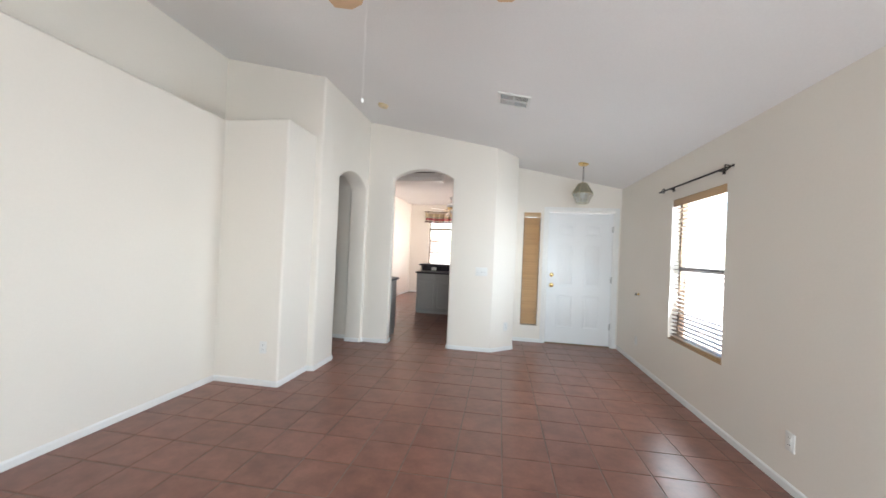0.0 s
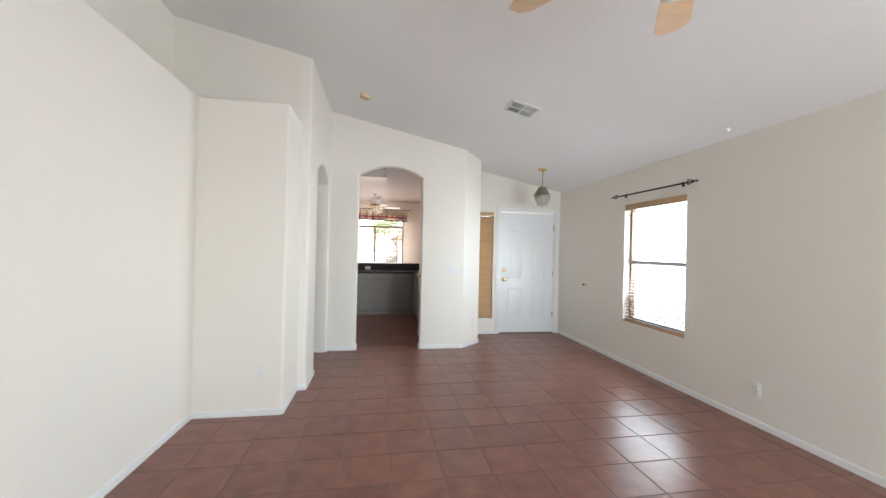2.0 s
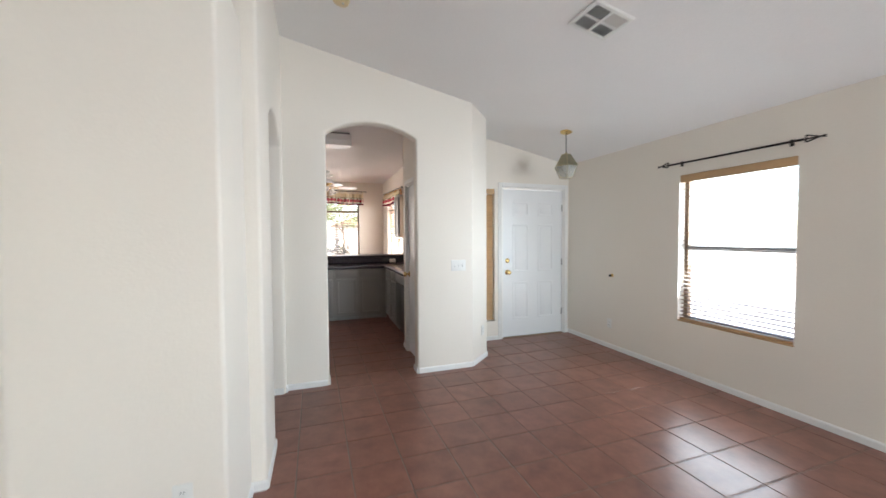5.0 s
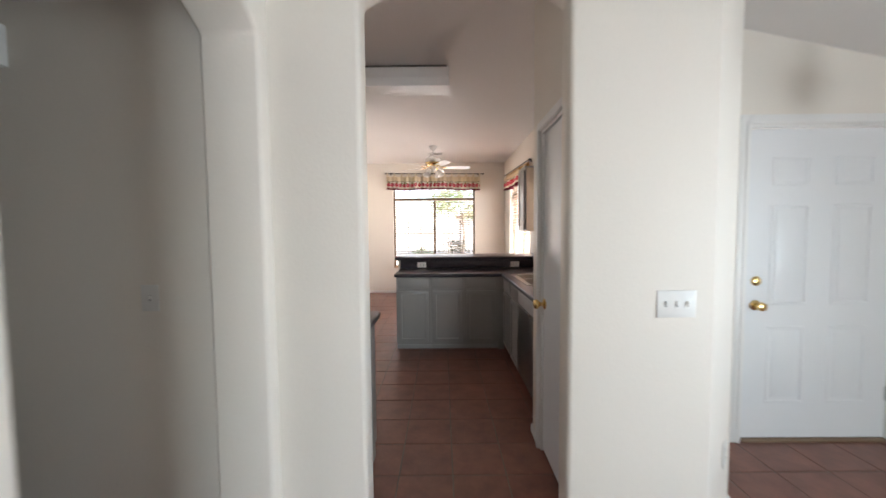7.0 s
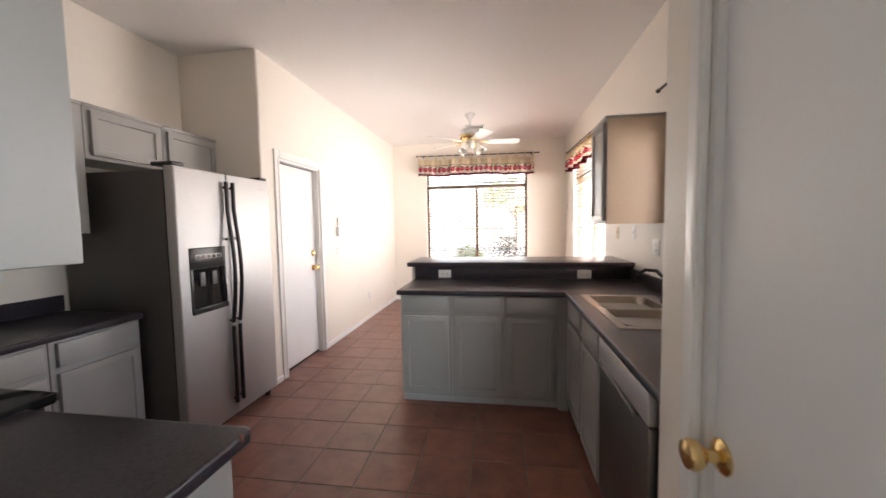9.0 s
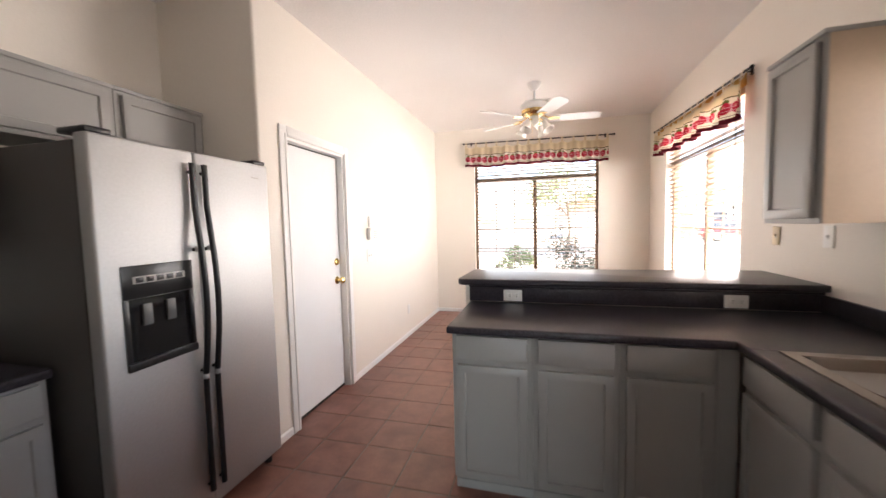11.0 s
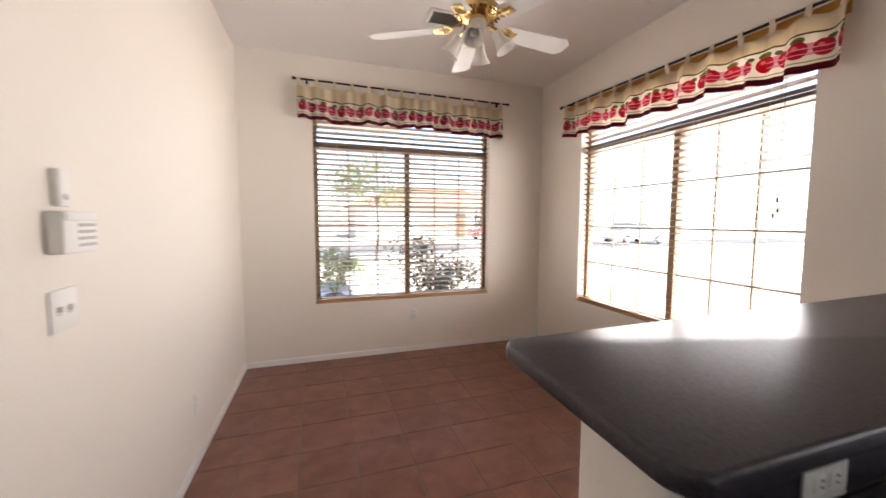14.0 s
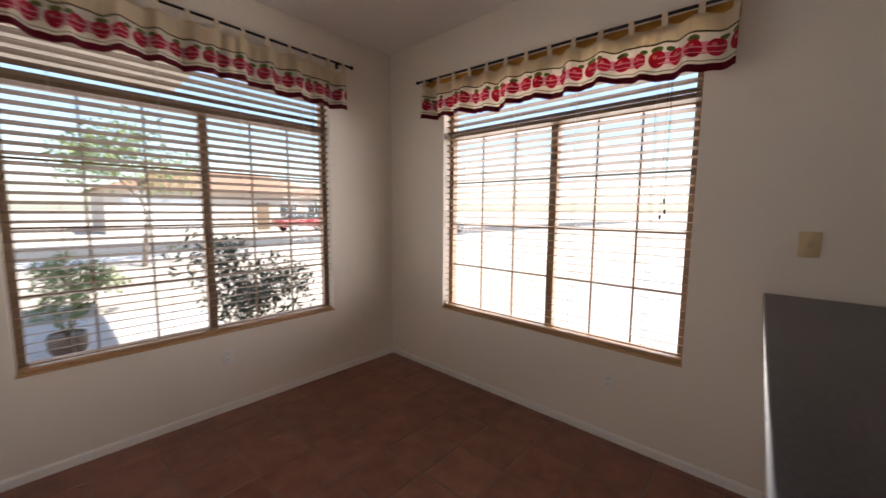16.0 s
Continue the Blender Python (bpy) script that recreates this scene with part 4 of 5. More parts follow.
def pendant():
    """A six-sided brass lantern on a chain."""
    cx, cy = 2.481, 4.268
    zc = living_ceiling(cx)
    top = thing("pendant_lantern", "six-sided brass and glass lantern hung on a chain", "pendant lamp", pose(cx, cy, zc))
    part("canopy", lathe(bmesh.new(), [(0.001, 0.008), (0.068, 0.008), (0.066, -0.012), (0.040, -0.026), (0.012, -0.032), (0.001, -0.033)], steps=24), BRASS, top, "polished brass canopy")
    bm = bmesh.new()
    for k in range(8):
        z = -0.045 - k * 0.027
        pts = [(0.009 * math.cos(a) * (1 if k % 2 else 0), 0.009 * math.cos(a) * (0 if k % 2 else 1), z + 0.017 * math.sin(a)) for a in [i * math.pi / 4 for i in range(9)]]
        tube(bm, pts, 0.0024, 5)
    part("chain", bm, IRON, top)
    levels = [(0.055, -0.262), (0.135, -0.395), (0.075, -0.525)]
    ring = lambda r, z: [(r * math.cos(math.pi / 3 * i), r * math.sin(math.pi / 3 * i), z) for i in range(6)]
    rings = [ring(*lv) for lv in levels]
    for lo, name in ((0, "roof_panel"), (1, "glass_panel")):
        for i in range(6):
            j = (i + 1) % 6
            bm = bmesh.new()
            quad = [bm.verts.new(p) for p in (rings[lo][i], rings[lo][j], rings[lo + 1][j], rings[lo + 1][i])]
            face = bm.faces.new(quad)
            bmesh.ops.solidify(bm, geom=[face], thickness=0.003)
            part(name, bm, LANTERN_GLASS if lo else MIST_GLASS, top, smooth=False)
    bm = bmesh.new()
    for rr in rings:
        for i in range(6):
            tube(bm, [rr[i], rr[(i + 1) % 6]], 0.004, 5)
    for lo in (0, 1):
        for i in range(6):
            tube(bm, [rings[lo][i], rings[lo + 1][i]], 0.0035, 5)
    part("cage", bm, AGED_BRASS, top, "aged brass bars")
    part("cap", lathe(bmesh.new(), [(0.001, -0.235), (0.012, -0.235), (0.02, -0.25), (0.056, -0.262), (0.001, -0.263)], steps=18), AGED_BRASS, top)
    part("bulb", lathe(bmesh.new(), [(0.001, -0.31), (0.014, -0.31), (0.016, -0.35), (0.030, -0.39), (0.030, -0.42), (0.018, -0.445), (0.001, -0.45)], steps=16), MILK_GLASS, top)


MIST_GLASS = material("smoked_glass_roof", (0.42, 0.39, 0.29), 0.22, 0.3, vary=0.06, scale=14)
pendant()


def blade_mesh(bm, r0, r1, w0, w1, m, t=0.006):
    """A fan blade from r0 to r1 along x, widening, with clipped tip corners."""
    pts = [(r0, -w0 / 2), (r1 - 0.045, -w1 / 2), (r1, -w1 / 2 + 0.035), (r1, w1 / 2 - 0.035), (r1 - 0.045, w1 / 2), (r0, w0 / 2)]
    prism(bm, pts, "z", -t / 2, t / 2)
    bmesh.ops.transform(bm, matrix=m, verts=bm.verts[:])
    return bm


def ceiling_fan(m, label, angles, levels, blade_mat, radius=0.66, lights=True, body=None, chains=((0.03, 0.02, 0.16), (-0.02, -0.03, 0.13))):
    """levels: downwards from the ceiling: canopy foot, motor top, motor foot, blade height."""
    body = body or FAN_WHITE
    can, top_z, foot_z, blade_z = levels
    top = thing("ceiling_fan", label, "ceiling fan", m, group="ceiling fans")
    part("canopy", lathe(bmesh.new(), [(0.001, 0.01), (0.075, 0.01), (0.074, -0.01), (0.060, can * 0.55), (0.030, can), (0.001, can - 0.002)], steps=28), body, top)
    part("down_rod", lathe(bmesh.new(), [(0.001, can + 0.01), (0.013, can + 0.01), (0.013, top_z - 0.01), (0.001, top_z - 0.01)], steps=14), body, top)
    part("motor", lathe(bmesh.new(), [(0.001, top_z), (0.05, top_z), (0.11, top_z - 0.018), (0.145, top_z - 0.05), (0.148, foot_z + 0.02), (0.13, foot_z), (0.001, foot_z)], steps=36), body, top)
    part("motor_band", lathe(bmesh.new(), [(0.10, foot_z + 0.001), (0.139, foot_z + 0.006), (0.132, foot_z - 0.02), (0.085, foot_z - 0.045), (0.05, foot_z - 0.055), (0.001, foot_z - 0.056)], steps=36), BRASS, top, "polished brass band")
    vent = mesh_of("vent_slot", box(bmesh.new(), -0.017, -0.003, -0.003, 0.017, 0.003, 0.003), SLOT)
    for k in range(24):
        ob = new("vent_slot", vent)
        ob.parent = top
        ob.matrix_basis = Matrix.Rotation(2 * math.pi * k / 24, 4, "Z") @ Matrix.Translation((0.118, 0, foot_z - 0.026)) @ Matrix.Rotation(0.6, 4, "Y")
    for a in angles:
        turn = pose(0, 0, blade_z, 0, 0, a)
        bm = bmesh.new()
        tube(bm, [(0.09, 0, 0.035), (0.14, 0, 0.012), (0.19, 0, 0.0), (0.23, 0, -0.004)], 0.008, 8)
        for s in (-1, 1):
            tube(bm, [(0.15 + 0.10 * i / 10, s * 0.042 * math.sin(math.pi * i / 10), 0.004 - 0.006 * i / 10) for i in range(11)], 0.006, 6)
            tube(bm, [(0.155 + 0.05 * i / 8, s * 0.022 * math.sin(2 * math.pi * i / 8), 0.006) for i in range(9)], 0.004, 6)
        box(bm, 0.205, -0.035, -0.006, 0.265, 0.035, -0.001, 0.002)
        bmesh.ops.transform(bm, matrix=turn, verts=bm.verts[:])
        part("blade_iron", bm, BRASS, top, "scrolled brass blade arm")
        part("blade", blade_mesh(bmesh.new(), 0.19, radius, 0.115, 0.145, turn @ pose(0, 0, 0.003, -12, 0, 0)), blade_mat, top)
    if lights:
        hub = foot_z - 0.055
        part("light_hub", lathe(bmesh.new(), [(0.001, hub), (0.052, hub), (0.056, hub - 0.03), (0.050, hub - 0.055), (0.030, hub - 0.075), (0.012, hub - 0.10), (0.001, hub - 0.105)], steps=24), body, top)
        for k in range(4):
            a = 45 + 90 * k + 14
            turn = pose(0, 0, hub - 0.055, 0, 0, a)
            bm = bmesh.new()
            tube(bm, [(0.03, 0, 0.015), (0.07, 0, 0.02), (0.10, 0, 0.0), (0.11, 0, -0.02)], 0.008, 8)
            bmesh.ops.transform(bm, matrix=turn, verts=bm.verts[:])
            part("lamp_arm", bm, BRASS, top)
            profile = [(0.026, 0.0), (0.030, -0.012), (0.034, -0.05), (0.044, -0.085), (0.062, -0.115), (0.059, -0.115), (0.041, -0.084), (0.031, -0.05), (0.027, -0.014), (0.001, -0.010)]
            bm = bmesh.new()
            lathe(bm, profile, turn @ pose(0.11, 0, -0.015, 0, -32, 0), 24)
            sh = part("shade", bm, MILK_GLASS, top, "frosted white glass bell shade")
            bm = bmesh.new()
            lathe(bm, [(0.001, -0.015), (0.012, -0.015), (0.014, -0.04), (0.022, -0.06), (0.020, -0.08), (0.001, -0.088)], turn @ pose(0.11, 0, -0.015, 0, -32, 0), 14)
            part("bulb", bm, WHITE_PLASTIC, sh)
        base = hub - 0.10
    else:
        base = foot_z - 0.05
    for dx, dy, n in chains:
        bm = bmesh.new()
        tube(bm, [(dx, dy, base + 0.02), (dx, dy, base - n)], 0.0006 if n < 0.4 else 0.00025, 5)
        lathe(bm, [(0.001, 0.004), (0.0025, 0.002), (0.003, -0.005), (0.001, -0.008)], Matrix.Translation((dx, dy, base - n)), 10)
        part("pull_chain", bm, BRASS if n < 0.4 else CEILING, top)
    return top


ceiling_fan(pose(0.0, 9.45, K_CEIL), "white ceiling fan with brass trim and four glass shades", [6, 78, 150, 222, 294], (-0.075, -0.18, -0.295, -0.375), FAN_WHITE, radius=0.67)
ceiling_fan(pose(1.12, 0.22, living_ceiling(1.12)), "ceiling fan with pale wood blades and brass trim", [54, 126, 198, 270, 342], (-0.10, -0.26, -0.38, -0.455), FAN_WOOD, radius=0.66, chains=((0.0, -0.13, 0.62),))


def fluorescent():
    """A long wrap-round ceiling fixture, switched off."""
    top = thing("fluorescent_fixture", "white boxed fluorescent ceiling fixture, switched off", "ceiling light", pose(-0.315, 6.315, K_CEIL))
    part("tray", boxed(-0.555, -0.125, -0.03, 0.555, 0.125, 0.0, 0.004), GAP_SHADE, top, "metal tray with the ceiling gap's shadow put into its grey")
    bm = bmesh.new()
    prism(bm, [(-0.15, -0.03), (0.15, -0.03), (0.15, -0.115), (0.125, -0.182), (-0.125, -0.182), (-0.15, -0.115)], "x", -0.56, 0.56)
    part("diffuser", bm, DIFFUSER, top, "ribbed white acrylic diffuser", smooth=False)
    for s in (-1, 1):
        bm = bmesh.new()
        prism(bm, [(-0.153, -0.026), (0.153, -0.026), (0.153, -0.117), (0.128, -0.186), (-0.128, -0.186), (-0.153, -0.117)], "x", s * 0.56, s * 0.572)
        part("end_cap", bm, TRIM, top)


# dark grey paints in the shadow between fixture and ceiling
GAP_SHADE = material("gap_shade_grey", (0.20, 0.19, 0.18), 0.5, vary=0.05)
DIFFUSER = material("acrylic_diffuser", (0.84, 0.82, 0.80), 0.3, vary=0.02, scale=3, bump=0.3, bump_scale=60, stretch=(1, 40, 40))
fluorescent()

# ---- kitchen cabinets ----
def shaker(bm, x0, x1, z0, z1, y, t=0.022, rail=0.052, rec=0.011):
    """A framed cabinet front in x0..x1, z0..z1, its face at y - t."""
    box(bm, x0, y - t, z0, x1, y, z1, 0.003, 2)
    if rail and x1 - x0 > 2.4 * rail and z1 - z0 > 2.4 * rail:
        bm.faces.ensure_lookup_table()
        front = max((f for f in bm.faces if f.normal.y < -0.99 and abs(f.calc_center_median().y - (y - t)) < 1e-4 and x0 < f.calc_center_median().x < x1), key=lambda f: f.calc_area())
        bmesh.ops.inset_region(bm, faces=[front], thickness=rail, depth=0.0)
        bmesh.ops.inset_region(bm, faces=[front], thickness=0.006, depth=-rec)
    return bm


def base_cabinet(m, w, label, doors=1, drawers=1, d=0.57, group="base cabinets", end_panel=False):
    """A base unit 0..w, front at local y = 0, facing -y, 0.876 high."""
    top = thing("base_cabinet", label, "cabinet", m, group=group)
    bm = boxed(0, 0, 0.085, w, d, 0.874, 0.002, 1)
    part("body", bm, CABINET, top)
    part("toe_kick", boxed(0.0, 0.045, 0.0, w, d, 0.0845), CABINET, top)
    part("base_trim", boxed(0.0, 0.036, 0.0, w, 0.0445, 0.05, 0.003), TRIM_GREY, top)
    for k in range(doors):
        a, b = w * k / doors + 0.026, w * (k + 1) / doors - 0.026
        if drawers:
            part("drawer_front", shaker(bmesh.new(), a, b, 0.738, 0.860, -0.0005, rail=0), CABINET, top)
        part("door", shaker(bmesh.new(), a, b, 0.098, 0.706 if drawers else 0.86, -0.0005), CABINET, top)
    return top


TRIM_GREY = material("grey_toe_trim", (0.40, 0.40, 0.39), 0.45, vary=0.04, scale=5)
GREY_LABEL = "light grey base cabinet, framed door and drawer,"
for x0, x1 in ((-0.375, 0.033), (0.033, 0.429), (0.429, 0.830)):
    base_cabinet(pose(x0, 7.13, 0), x1 - x0 - 0.001, GREY_LABEL + " under the bar")
tagged(part("filler_strip", boxed(0.830, 7.131, 0.0, 0.905, 7.70, 0.874), CABINET, None), "grey filler between two cabinet runs", "cabinet filler")
bpy.data.objects["filler_strip"].name = "cabinet_filler"
for y1, y0 in ((7.085, 6.625), (6.622, 6.19)):
    base_cabinet(pose(0.905, y1, 0, 0, 0, -90), y1 - y0, GREY_LABEL + " below the sink")
tagged(part("cabinet_end", boxed(0.906, 5.355, 0.0, 1.50, 5.555, 0.874, 0.002), CABINET, None), "plain grey cabinet end panel beside the dishwasher", "cabinet")
# left run, facing the room
for y0, y1 in ((5.20, 5.77), (5.775, 6.232)):
    base_cabinet(pose(-1.775, y0, 0, 0, 0, 90), y1 - y0, GREY_LABEL + " beside the fridge", d=0.56)
# near run behind the arch wall
base_cabinet(pose(-0.24, 5.115, 0, 0, 0, 180), 0.67, GREY_LABEL + " beside the range", d=0.595)


def dishwasher():
    top = thing("dishwasher", "dark stainless dishwasher under the counter", "dishwasher", pose(0.895, 6.185, 0, 0, 0, -90))
    part("tub", boxed(0.002, 0.02, 0.085, 0.618, 0.55, 0.868), BLACK, top)
    part("door", boxed(0.006, -0.012, 0.10, 0.614, 0.0195, 0.745, 0.006), DW_STEEL, top)
    part("control_panel", boxed(0.006, -0.016, 0.752, 0.614, 0.0195, 0.866, 0.006), STEEL, top, "steel control strip")
    part("handle", boxed(0.10, -0.034, 0.735, 0.52, -0.013, 0.757, 0.007), DW_STEEL, top)
    part("toe_kick", boxed(0.006, 0.05, 0.0, 0.614, 0.10, 0.0845), BLACK, top)


DW_STEEL = material("dark_brushed_steel", (0.16, 0.155, 0.15), 0.34, 0.9, vary=0.04, scale=3, grain=0.05, grain_scale=90, stretch=(1, 1, 14))
dishwasher()


# ---- worktops ----
def slab(name, outline, z0, z1, label, corners=(), r=0.045, holes=(), edge=0.010):
    """A worktop from a plan outline, chosen corners rounded, the upper edge eased."""
    bm = bmesh.new()
    lo = [bm.verts.new((x, y, z0)) for x, y in outline]
    face = bm.faces.new(lo)
    out = bmesh.ops.extrude_face_region(bm, geom=[face])
    bmesh.ops.translate(bm, vec=(0, 0, z1 - z0), verts=[v for v in out["geom"] if isinstance(v, bmesh.types.BMVert)])
    bmesh.ops.recalc_face_normals(bm, faces=bm.faces[:])
    if corners:
        edges = [e for e in bm.edges if abs(e.verts[0].co.z - e.verts[1].co.z) > 0.01 and any(math.hypot(e.verts[0].co.x - x, e.verts[0].co.y - y) < 0.01 for x, y in corners)]
        bmesh.ops.bevel(bm, geom=edges, offset=r, segments=6, profile=0.5, affect="EDGES")
    rims = [e for e in bm.edges if len(e.link_faces) == 2 and abs(e.verts[0].co.z - e.verts[1].co.z) < 1e-5]
    bmesh.ops.bevel(bm, geom=rims, offset=edge, segments=3, profile=0.5, affect="EDGES")
    return tagged(new(name, mesh_of(name, bm, COUNTER, True)), label, "worktop")


TOP = 0.914
slab("worktop_peninsula", [(-0.392, 7.078), (0.868, 7.078), (0.868, 6.98), (D_RIGHT - 0.002, 6.98), (D_RIGHT - 0.002, 7.712), (-0.392, 7.712)], 0.8745, TOP, "dark charcoal laminate worktop below the bar")
bpy.data.objects["worktop_peninsula"].name = "worktop"
SX0, SX1, SY0, SY1 = 0.955, 1.42, 6.13, 6.965
for i, (x0, x1, y0, y1) in enumerate(((0.868, SX0 + 0.012, 5.352, 6.9795), (SX1 - 0.012, D_RIGHT - 0.002, 5.352, 6.9795), (SX0 + 0.012, SX1 - 0.012, 5.352, SY0 + 0.012))):
    bm = bmesh.new()
    if i == 0:
        box(bm, x0, y0, 0.8745, x1, y1, TOP, 0.0, 1)
        bm.edges.ensure_lookup_table()
        bmesh.ops.bevel(bm, geom=[e for e in bm.edges if all(abs(v.co.x - x0) < 1e-4 for v in e.verts) and abs(e.verts[0].co.z - e.verts[1].co.z) < 1e-4], offset=0.010, segments=3, profile=0.5, affect="EDGES")
    else:
        box(bm, x0, y0, 0.8745, x1, y1, TOP)
    part("counter_strip", bm, COUNTER, bpy.data.objects["worktop"])
tagged(part("backsplash", boxed(D_RIGHT - 0.022, 5.352, TOP + 0.0005, D_RIGHT - 0.001, 7.711, TOP + 0.095, 0.005), COUNTER, None), "dark laminate backsplash strip behind the sink", "backsplash")
# pony wall and raised bar
structure("wall_pony", boxed(-0.43, 7.735, 0, D_RIGHT, 7.93, 1.026), WALL, "low cream wall carrying the bar top", "wall", 0.012, lambda c: c.x < -0.42)
tagged(part("bar_backsplash", boxed(-0.395, 7.7125, TOP + 0.0005, D_RIGHT - 0.002, 7.7345, 1.024, 0.004), COUNTER, None), "dark laminate backsplash below the bar top", "backsplash")
part("moulding", boxed(-0.395, 7.702, 1.008, D_RIGHT - 0.002, 7.7123, 1.0245, 0.003), COUNTER, bpy.data.objects["bar_backsplash"])
slab("bar_counter", [(-0.475, 7.665), (D_RIGHT - 0.002, 7.665), (D_RIGHT - 0.002, 8.295), (-0.45, 8.235)], 1.0265, 1.067, "dark charcoal laminate bar top with rounded corners", ((-0.475, 7.665), (-0.45, 8.235)), 0.06)
for x in (-0.108, 1.135):
    wall_plate("bar_outlet", x, 7.7123, 0.958, "-y", 0.118, 0.074, "white outlet laid sideways in the dark backsplash", "outlet", "outlet")
# left run and near run
slab("worktop_left", [(K_LEFT + 0.002, ARCH_BACK + 0.008), (-1.70, ARCH_BACK + 0.008), (-1.70, 5.16), (-1.745, 5.16), (-1.745, 6.238), (K_LEFT + 0.002, 6.238)], 0.8745, TOP, "dark charcoal laminate worktop beside the fridge")
bpy.data.objects["worktop_left"].name = "worktop"
slab("worktop_near", [(-0.918, ARCH_BACK + 0.008), (-0.205, ARCH_BACK + 0.008), (-0.205, 5.155), (-0.918, 5.155)], 0.8745, TOP, "dark speckled laminate worktop with a chipped corner", ((-0.205, 5.155),), 0.022)
bpy.data.objects["worktop_near"].name = "worktop"
tagged(part("backsplash", boxed(K_LEFT + 0.001, ARCH_BACK + 0.03, TOP + 0.0005, K_LEFT + 0.022, 6.237, TOP + 0.10, 0.005), COUNTER, None), "dark laminate backsplash strip on the kitchen wall", "backsplash")
tagged(part("backsplash", boxed(-0.918, ARCH_BACK + 0.008, TOP + 0.0005, -0.235, ARCH_BACK + 0.028, TOP + 0.10, 0.005), COUNTER, None), "dark laminate backsplash strip beside the range", "backsplash")
tagged(part("chip", boxed(-0.220, 5.105, 0.893, -0.2035, 5.118, 0.9145, 0.004), CHIP, bpy.data.objects["worktop.002"]), "chipped brown corner")


def kitchen_range():
    top = thing("range", "black glass-top kitchen range", "range", pose(-0.922, 5.225, 0, 0, 0, 180))
    w = 0.762
    part("body", boxed(0.003, 0.025, 0.0, w, 0.70, 0.895, 0.004), BLACK, top)
    part("cooktop", boxed(-0.006, 0.0, 0.8955, w + 0.006, 0.70, 0.930, 0.006), BLACK_GLASS, top, "black glass cooktop with a steel rim")
    part("front_rim", boxed(-0.004, -0.008, 0.900, w + 0.004, -0.0005, 0.926, 0.003), BLACK, top)
    part("oven_door", boxed(0.012, -0.004, 0.22, w - 0.01, 0.0245, 0.83, 0.006), BLACK_GLASS, top)
    hb = bmesh.new()
    tube(hb, [(0.06, -0.002, 0.79), (0.06, -0.045, 0.80), (w - 0.06, -0.045, 0.80), (w - 0.06, -0.002, 0.79)], 0.011)
    part("handle", hb, STEEL, top)
    part("drawer", boxed(0.012, -0.002, 0.06, w - 0.01, 0.0245, 0.21, 0.005), BLACK, top)
    part("back_guard", boxed(0.0, 0.64, 0.9305, w, 0.70, 1.06, 0.006), BLACK, top)
    for k in range(4):
        x, y, r = ((0.2, 0.19, 0.10), (0.56, 0.19, 0.08), (0.2, 0.48, 0.08), (0.56, 0.48, 0.10))[k]
        bm = bmesh.new()
        tube(bm, [(x + r * math.cos(a), y + r * math.sin(a), 0.9302) for a in [i * math.pi / 16 for i in range(33)]], 0.0012, 4)
        part("burner_ring", bm, SHADE_GREY, top)


kitchen_range()


def wall_cabinet(m, w, h, d, label, doors=1, crown=True, end=False):
    """A wall unit 0..w, front at local y = 0, 0..h."""
    top = thing("wall_cabinet", label, "cabinet", m, group="wall cabinets")
    part("body", boxed(0, 0, 0, w, d, h, 0.002, 1), CABINET, top)
    for k in range(doors):
        a, b = w * k / doors + 0.03, w * (k + 1) / doors - 0.03
        part("door", shaker(bmesh.new(), a, b, 0.022, h - 0.035, -0.0005), CABINET, top)
    if crown:
        part("crown_strip", boxed(-0.001, -0.012, h - 0.016, w + 0.001, d, h + 0.004, 0.003), CABINET, top)
    # added sheet over the grey side; its colour carries the sink window's warm light
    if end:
        part("end_panel", boxed(w + 0.0015, 0.004, 0.0, w + 0.006, d, h - 0.018, 0.001), LIT_BEIGE, top, "added end panel with warm window light painted in as beige")
    return top


# cabinet side as the sink window lights it, put into the base colour
LIT_BEIGE = material("window_lit_beige", (0.56, 0.43, 0.31), 0.4, vary=0.05, scale=2, grain=0.03, grain_scale=60)
GREY_WALL = "light grey wall cabinet with a framed door"
wall_cabinet(pose(-2.02, 5.18, 1.40, 0, 0, 90), 0.47, 0.77, 0.318, GREY_WALL + " above the counter")
wall_cabinet(pose(-2.02, 5.655, 1.40, 0, 0, 90), 0.535, 0.77, 0.318, GREY_WALL + " beside the fridge")
wall_cabinet(pose(-2.02, 6.195, 1.845, 0, 0, 90), 0.515, 0.325, 0.318, "short " + GREY_WALL + " above the fridge")
wall_cabinet(pose(-2.02, 6.713, 1.845, 0, 0, 90), 0.505, 0.325, 0.318, "short " + GREY_WALL + " above the fridge")
wall_cabinet(pose(-0.275, 4.855, 1.36, 0, 0, 180), 0.645, 0.81, 0.32, GREY_WALL + " beside the arch", crown=False)
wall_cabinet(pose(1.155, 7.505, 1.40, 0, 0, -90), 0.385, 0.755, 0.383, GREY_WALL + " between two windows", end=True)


# ---- fridge ----
DARK_GREY = material("dark_grey_plastic", (0.10, 0.10, 0.10), 0.4)


